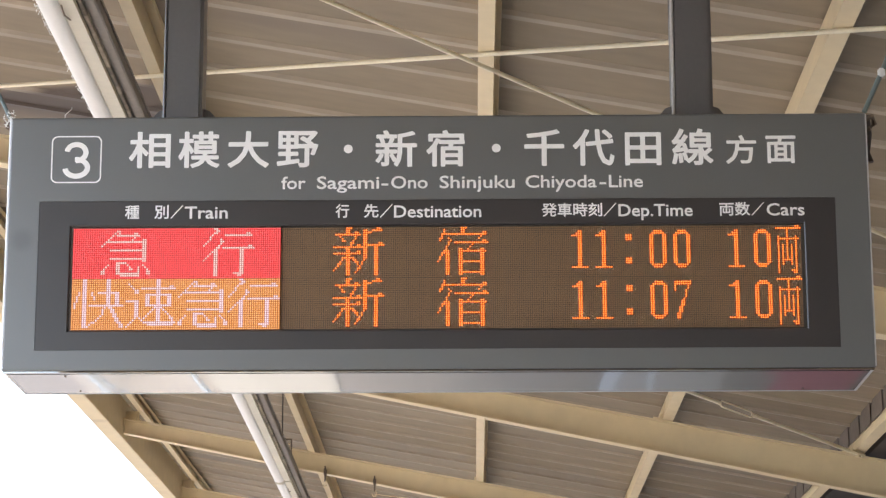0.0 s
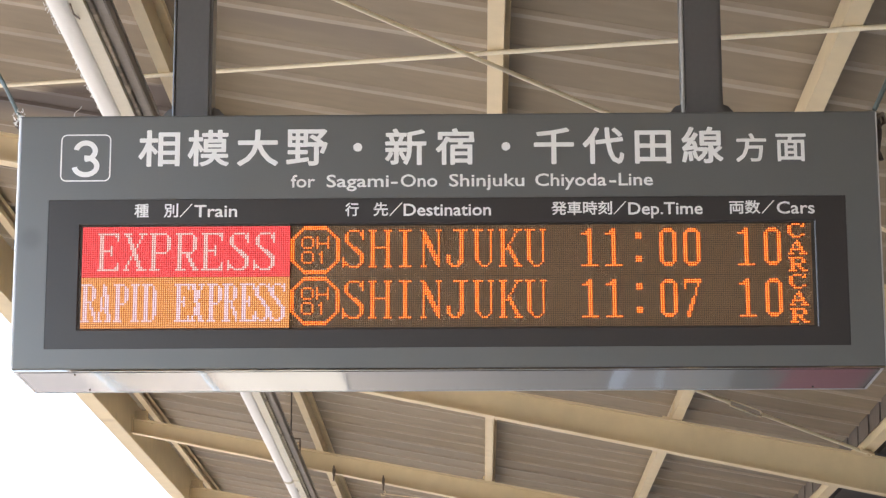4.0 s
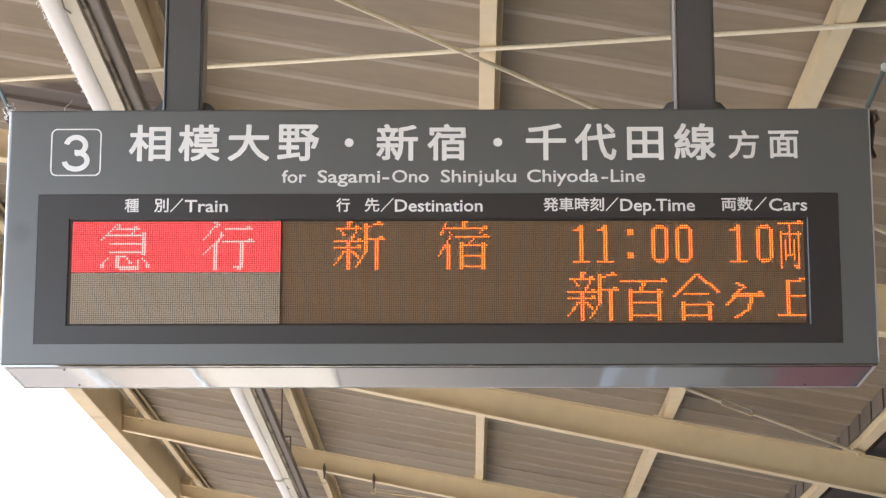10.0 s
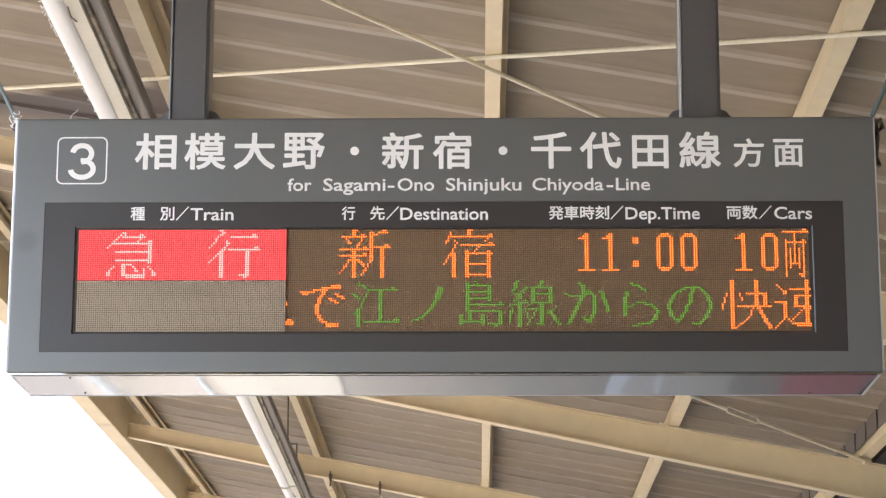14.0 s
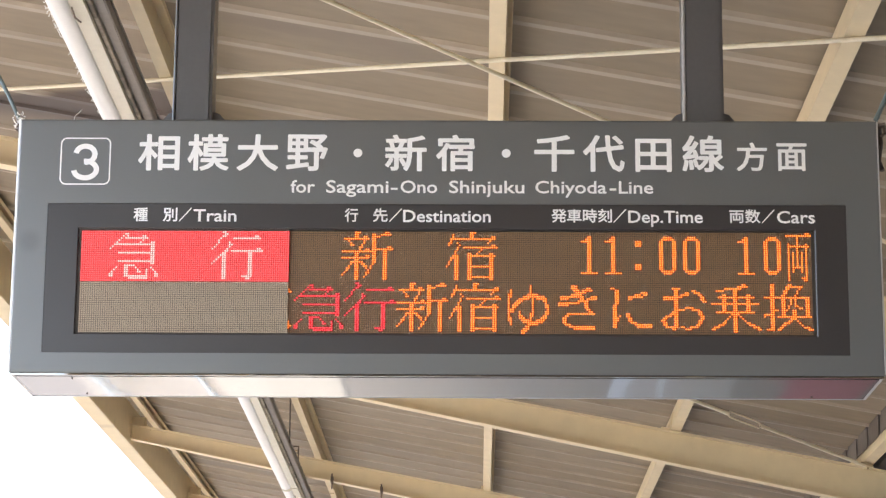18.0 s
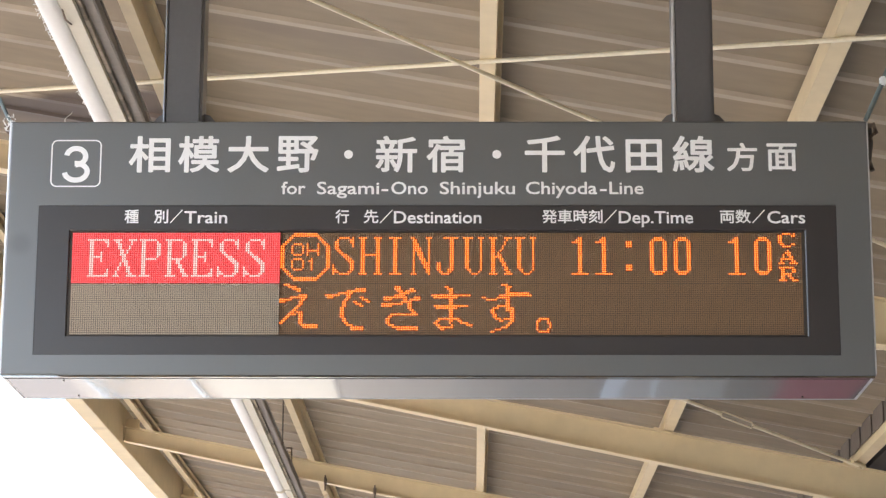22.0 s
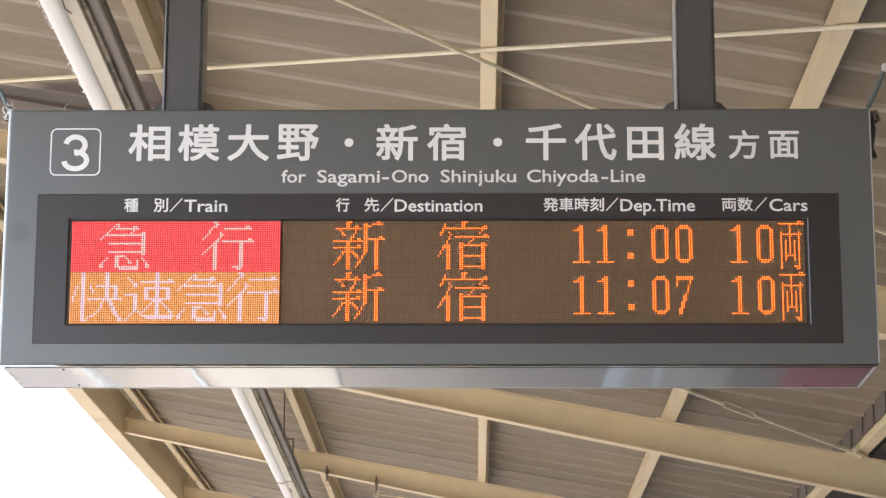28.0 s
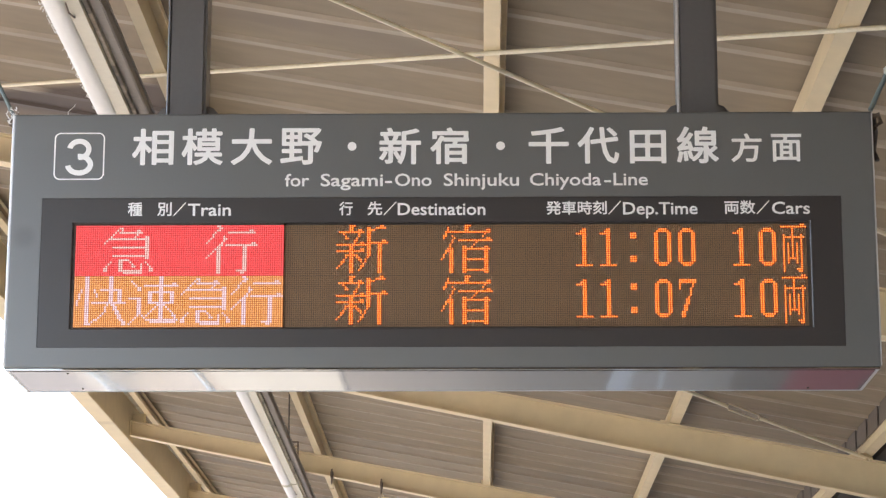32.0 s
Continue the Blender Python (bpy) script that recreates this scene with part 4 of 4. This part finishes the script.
CAR_GLYPHS = {
    "C": ("..####.#.", "##....##.", "##.......", "##.......", "##.......", ".##...##.", "..####..."),
    "A": ("....#....", "...###...", "..#.##...", "..#..##..", ".######..", ".#....##.", "###..####"),
    "R": ("#######..", ".##...##.", ".##...##.", ".#####...", ".##.##...", ".##..##..", "####..###"),
}


def bitmap(rows):
    return np.array([[v == "#" for v in row] for row in rows])


def badge():
    """A ring of two dots with cut corners round two small lines of letters."""
    g = blank(24)
    for r in range(23):
        for c in range(23):
            x, y = abs(c - 11), abs(r - 11)
            g[r, c] = x + y <= 16 and not (x <= 9 and y <= 9 and x + y <= 14)
    for k, ch in enumerate("OH01"):
        put(g, bitmap(BADGE_GLYPHS[ch]), 5 + 7 * (k % 2), 5 + 7 * (k // 2))
    return g


def cells(grid, line, first_col, y):
    rr, cc = np.nonzero(grid)
    return [(LX + (first_col + c + 0.5) * PITCH, dot_z(line, r, y)) for r, c in zip(rr, cc)]


board_l = part("dot_board", box(WX0 - 0.004, LX + COLS_L * PITCH, BOARD_L, BOARD_L + 0.0025, WZ0 - 0.004, WZ1 + 0.008), BOARD, sign, "full colour dot matrix board")
board_r = part("dot_board", box(LX + COLS_L * PITCH - 0.01, WX1 + 0.004, BOARD_R, BOARD_R + 0.003, WZ0 - 0.004, WZ1 + 0.008), BOARD, sign, "amber dot matrix board")
for board, first_col, cols, y, mat in ((board_l, 0, COLS_L, BOARD_L, DOT_L), (board_r, COLS_L, COLS_R, BOARD_R, DOT_R)):
    grid = np.ones((ROWS, cols), bool)
    me = dots_mesh("unlit_dots", cells(grid, 0, first_col, y) + cells(grid, 1, first_col, y), mat)
    ob = new("unlit_dots", me)
    ob.parent, ob.location = board, (0, y - 0.0008, 0)
    tagged(ob, "grid of unlit light dots", kind="stuff")

LIT = {}


def lit(key, name, grid, line, left, mat, label, col=0, row=0):
    """A group of lit dots on one of the boards; LIT keeps it for motions()."""
    y = BOARD_L if left else BOARD_R
    full = np.zeros((ROWS, COLS_R), bool)
    put(full, grid, col, row)
    ob = new(name, dots_mesh(name, cells(full, line, 0 if left else COLS_L, y), mat, 0.0056, core=0.0033))
    ob.parent, ob.location = sign, (0, y - 0.0018, 0)
    LIT.setdefault(key, []).append(ob)
    return tagged(ob, label)


def line_of(key, name, items, line, left, mat, label):
    for grid, col, row, ch in items:
        lit(key, name, grid, line, left, mat, label + " " + ch, col, row)


def type_panel(key, items, line, back, ink, label):
    text = blank(COLS_L)
    for grid, col, row, ch in items:
        put(text, grid, col, row)
    lit(key, "train_type_field", ~text, line, True, back, label + " field of lit dots")
    line_of(key, "train_type_letter", items, line, True, ink, "white lit letter")


LOCAL_1 = ((kanji("急"), 12, 0, "急"), (kanji("行"), 60, 0, "行"))
LOCAL_2 = [(kanji(ch), 24 * k, 0, ch) for k, ch in enumerate("快速急行")]
ROMAN_1 = [(drawn(ch, 11, 18), 7 + 12 * k, 3, ch) for k, ch in enumerate("EXPRESS")]
ROMAN_2 = [(drawn(ch, 7, 18, NARROW), (0, 7, 15, 22, 28, 0, 43, 50, 58, 65, 73, 80, 87)[k], 3, ch) for k, ch in enumerate("RAPID EXPRESS") if ch != " "]
PLACE_LOCAL = ((kanji("新"), 24, 0, "新"), (kanji("宿"), 72, 0, "宿"))
PLACE_ROMAN = [(badge(), 0, 0, "OH 01 in a round badge")] + [(drawn(ch, 11, 18), 24 + 12 * k, 2, ch) for k, ch in enumerate("SHINJUKU")]
CARS_LOCAL = ((drawn("両", 12, 24), 228, 0, "両"),)
CARS_ROMAN = [(bitmap(CAR_GLYPHS[ch]), 229, 8 * k, ch) for k, ch in enumerate("CAR")]


def colon():
    g = np.zeros((14, 3), bool)
    g[:3] = g[-3:] = True
    return g


type_panel("local_1", LOCAL_1, 0, RED, WARMWHITE, "red")
type_panel("roman_1", ROMAN_1, 0, RED, WARMWHITE, "red")
type_panel("local_2", LOCAL_2, 1, ORANGE, COOLWHITE, "orange")
type_panel("roman_2", ROMAN_2, 1, ORANGE, COOLWHITE, "orange")
for line, digits in ((0, "1100"), (1, "1107")):
    n = str(line + 1)
    line_of("local_" + n, "destination_letter", PLACE_LOCAL, line, False, AMBER, "amber lit letter")
    line_of("roman_" + n, "destination_letter", PLACE_ROMAN, line, False, AMBER, "amber lit letter")
    line_of("local_" + n, "car_unit_letter", CARS_LOCAL, line, False, AMBER, "amber lit letter")
    line_of("roman_" + n, "car_unit_letter", CARS_ROMAN, line, False, AMBER, "amber lit letter")
    numbers = [(digit(ch), col, 2, ch) for ch, col in zip(digits + "10", (134, 145, 170, 181, 206, 218))] + [(colon(), 159, 4, "colon")]
    line_of("time_" + n, "time_digit", numbers, line, False, AMBER, "amber lit digit")

# the line of text that runs along the lower row, one rigid character after the other
MESSAGE = (("新百合ヶ丘で", AMBER), ("江ノ島線からの", GREEN), ("快速", AMBER), ("急行", SCARLET), ("新宿ゆきにお乗換えできます。", AMBER))
RUNNING = []
for body, mat in MESSAGE:
    for ch in body:
        ob = new("running_character", dots_mesh("running_character", [(x - LX, z) for x, z in cells(kanji(ch), 1, 0, SCROLL)], mat, 0.0056, core=0.0033))
        ob.parent = sign
        tagged(ob, "lit running character " + ch)
        RUNNING.append(ob)

# ---- cables at the sign's ends ----
guy = tagged(new("guy_wire"), "grey-green wire tied to the sign's upper corner", "wire", "guy wires")
guy.location = (-1.2, 0.05, 3.55)
part("wire", tube(((0.0, 0, 0.0), (-0.05, 0.02, 0.10), (-0.55, 0.2, 1.0)), 0.006, 8), CABLE, guy)
part("tie", tube(((-0.012, -0.01, -0.02), (0.006, -0.012, 0.004), (-0.006, 0.012, 0.012), (-0.02, 0.0, 0.0)), 0.008, 6), RUST, guy)
guy = tagged(new("guy_wire"), "grey-green wire tied to the sign's upper corner", "wire", "guy wires")
guy.location = (1.2, 0.05, 3.55)
part("wire", tube(((0.0, 0, 0.02), (0.058, 0.01, 0.145), (0.40, 0.12, 0.95)), 0.007, 8), CABLE, guy)
part("wire_clip", box(0.044, 0.064, -0.004, 0.014, 0.125, 0.150, 0.004), EDGE, guy, "pale clip on the wire")
part("tie", tube(((-0.01, -0.01, -0.01), (0.02, -0.012, 0.004), (0.03, 0.012, -0.012), (0.01, 0.0, -0.03)), 0.008, 6), RUST, guy)
part("loose_cable", tube(((0.008, 0, 0.01), (0.016, 0.02, -0.04), (0.010, 0.03, -0.09), (0.018, 0.02, -0.12)), 0.007, 8), DARK, guy)


# cobweb and dust caught round the wire's tie
rng = random.Random(11)
bm = bmesh.new()
for k in range(45):
    a, b = rng.uniform(0, 6.28), rng.uniform(-0.4, 1.4)
    p = Vector((-1.206 + rng.gauss(0, 0.009), 0.03 + rng.uniform(-0.02, 0.02), 3.556 + rng.gauss(0, 0.010)))
    q = Vector((math.cos(a) * math.cos(b), 0.4 * math.sin(a), math.sin(b))) * rng.uniform(0.004, 0.013)
    tube((p, p + q * 0.5 + Vector((0.002, 0, -0.002)), p + q), rng.uniform(0.0012, 0.0022), 3, bm)
thing("cobweb_tufts", bm, WHITE, "pale dusty cobweb clump at the sign's corner", "cobweb", kind="stuff")


thing("cobweb_strand", tube([(-1.062 + 0.0032 * k + 0.004 * math.sin(k * 1.1), 0.05, 3.553 + 0.0055 * k) for k in range(9)], 0.0011, 4), WHITE, "thin pale cobweb strand on the sign's top", "cobweb")


# ---- what moves on the display ----
STEP = 1 / FPS


def switched(ob, spans):
    """A group of lit dots stands at the face of its board while it is lit, and sinks behind the board when it goes out."""
    on, off = ob.location.copy(), ob.location + Vector((0, 0.018, 0))
    rows = []
    for a, b in spans:
        rows += [(a - STEP, pose(*off)), (a, pose(*on))] if a > 0 else [(0.0, pose(*on))]
        rows += [(b - STEP, pose(*on)), (b, pose(*off))] if b < 32 else [(32.0, pose(*on))]
    if spans[0][0] > 0:
        rows.insert(0, (0.0, pose(*off)))
    if spans[-1][1] < 32:
        rows.append((32.0, pose(*off)))
    walk(ob, rows)


def motions():
    A, B, C, D, E = 3.1667, 8.2, 18.2, 23.1667, 24.5667
    for key, spans in (("local_1", ((0, A), (B, C), (D, 32))), ("roman_1", ((A, B), (C, D))), ("local_2", ((0, A), (E, 32))), ("roman_2", ((A, B),)), ("time_2", ((0, B), (E, 32)))):
        for ob in LIT[key]:
            switched(ob, spans)
    # the running line: columns a second, and the moment at which its first character stands at the right edge
    speed, begin, advance = 61.2, 8.205, 24.0
    x_right, x_left = LX + (COLS_L + COLS_R + 1) * PITCH, LX + (COLS_L - 25.5) * PITCH
    for k, ob in enumerate(RUNNING):
        t0 = begin + advance * k / speed
        t1 = t0 + (x_right - x_left) / (speed * PITCH)
        t0, t1 = round(t0 * FPS) / FPS, round(t1 * FPS) / FPS
        store = 0.030 + 0.003 * k

        def at(t):
            return x_right - (t - begin - advance * k / speed) * speed * PITCH

        run = [(t0 - STEP, x_right), (t0 + STEP, at(t0 + STEP))]
        run += [(t, at(t)) for t in np.arange(t0 + 4 * STEP, t1 - 3 * STEP, 5 * STEP)] + [(t1 - STEP, at(t1 - STEP)), (t1 + STEP, x_left)]
        walk(ob, [(0.0, pose(x_right, store, 0)), (t0 - 2 * STEP, pose(x_right, store, 0))] + [(t, pose(x, SCROLL, 0)) for t, x in run] + [(t1 + 2 * STEP, pose(x_left, store, 0)), (32.0, pose(x_left, store, 0))])


motions()
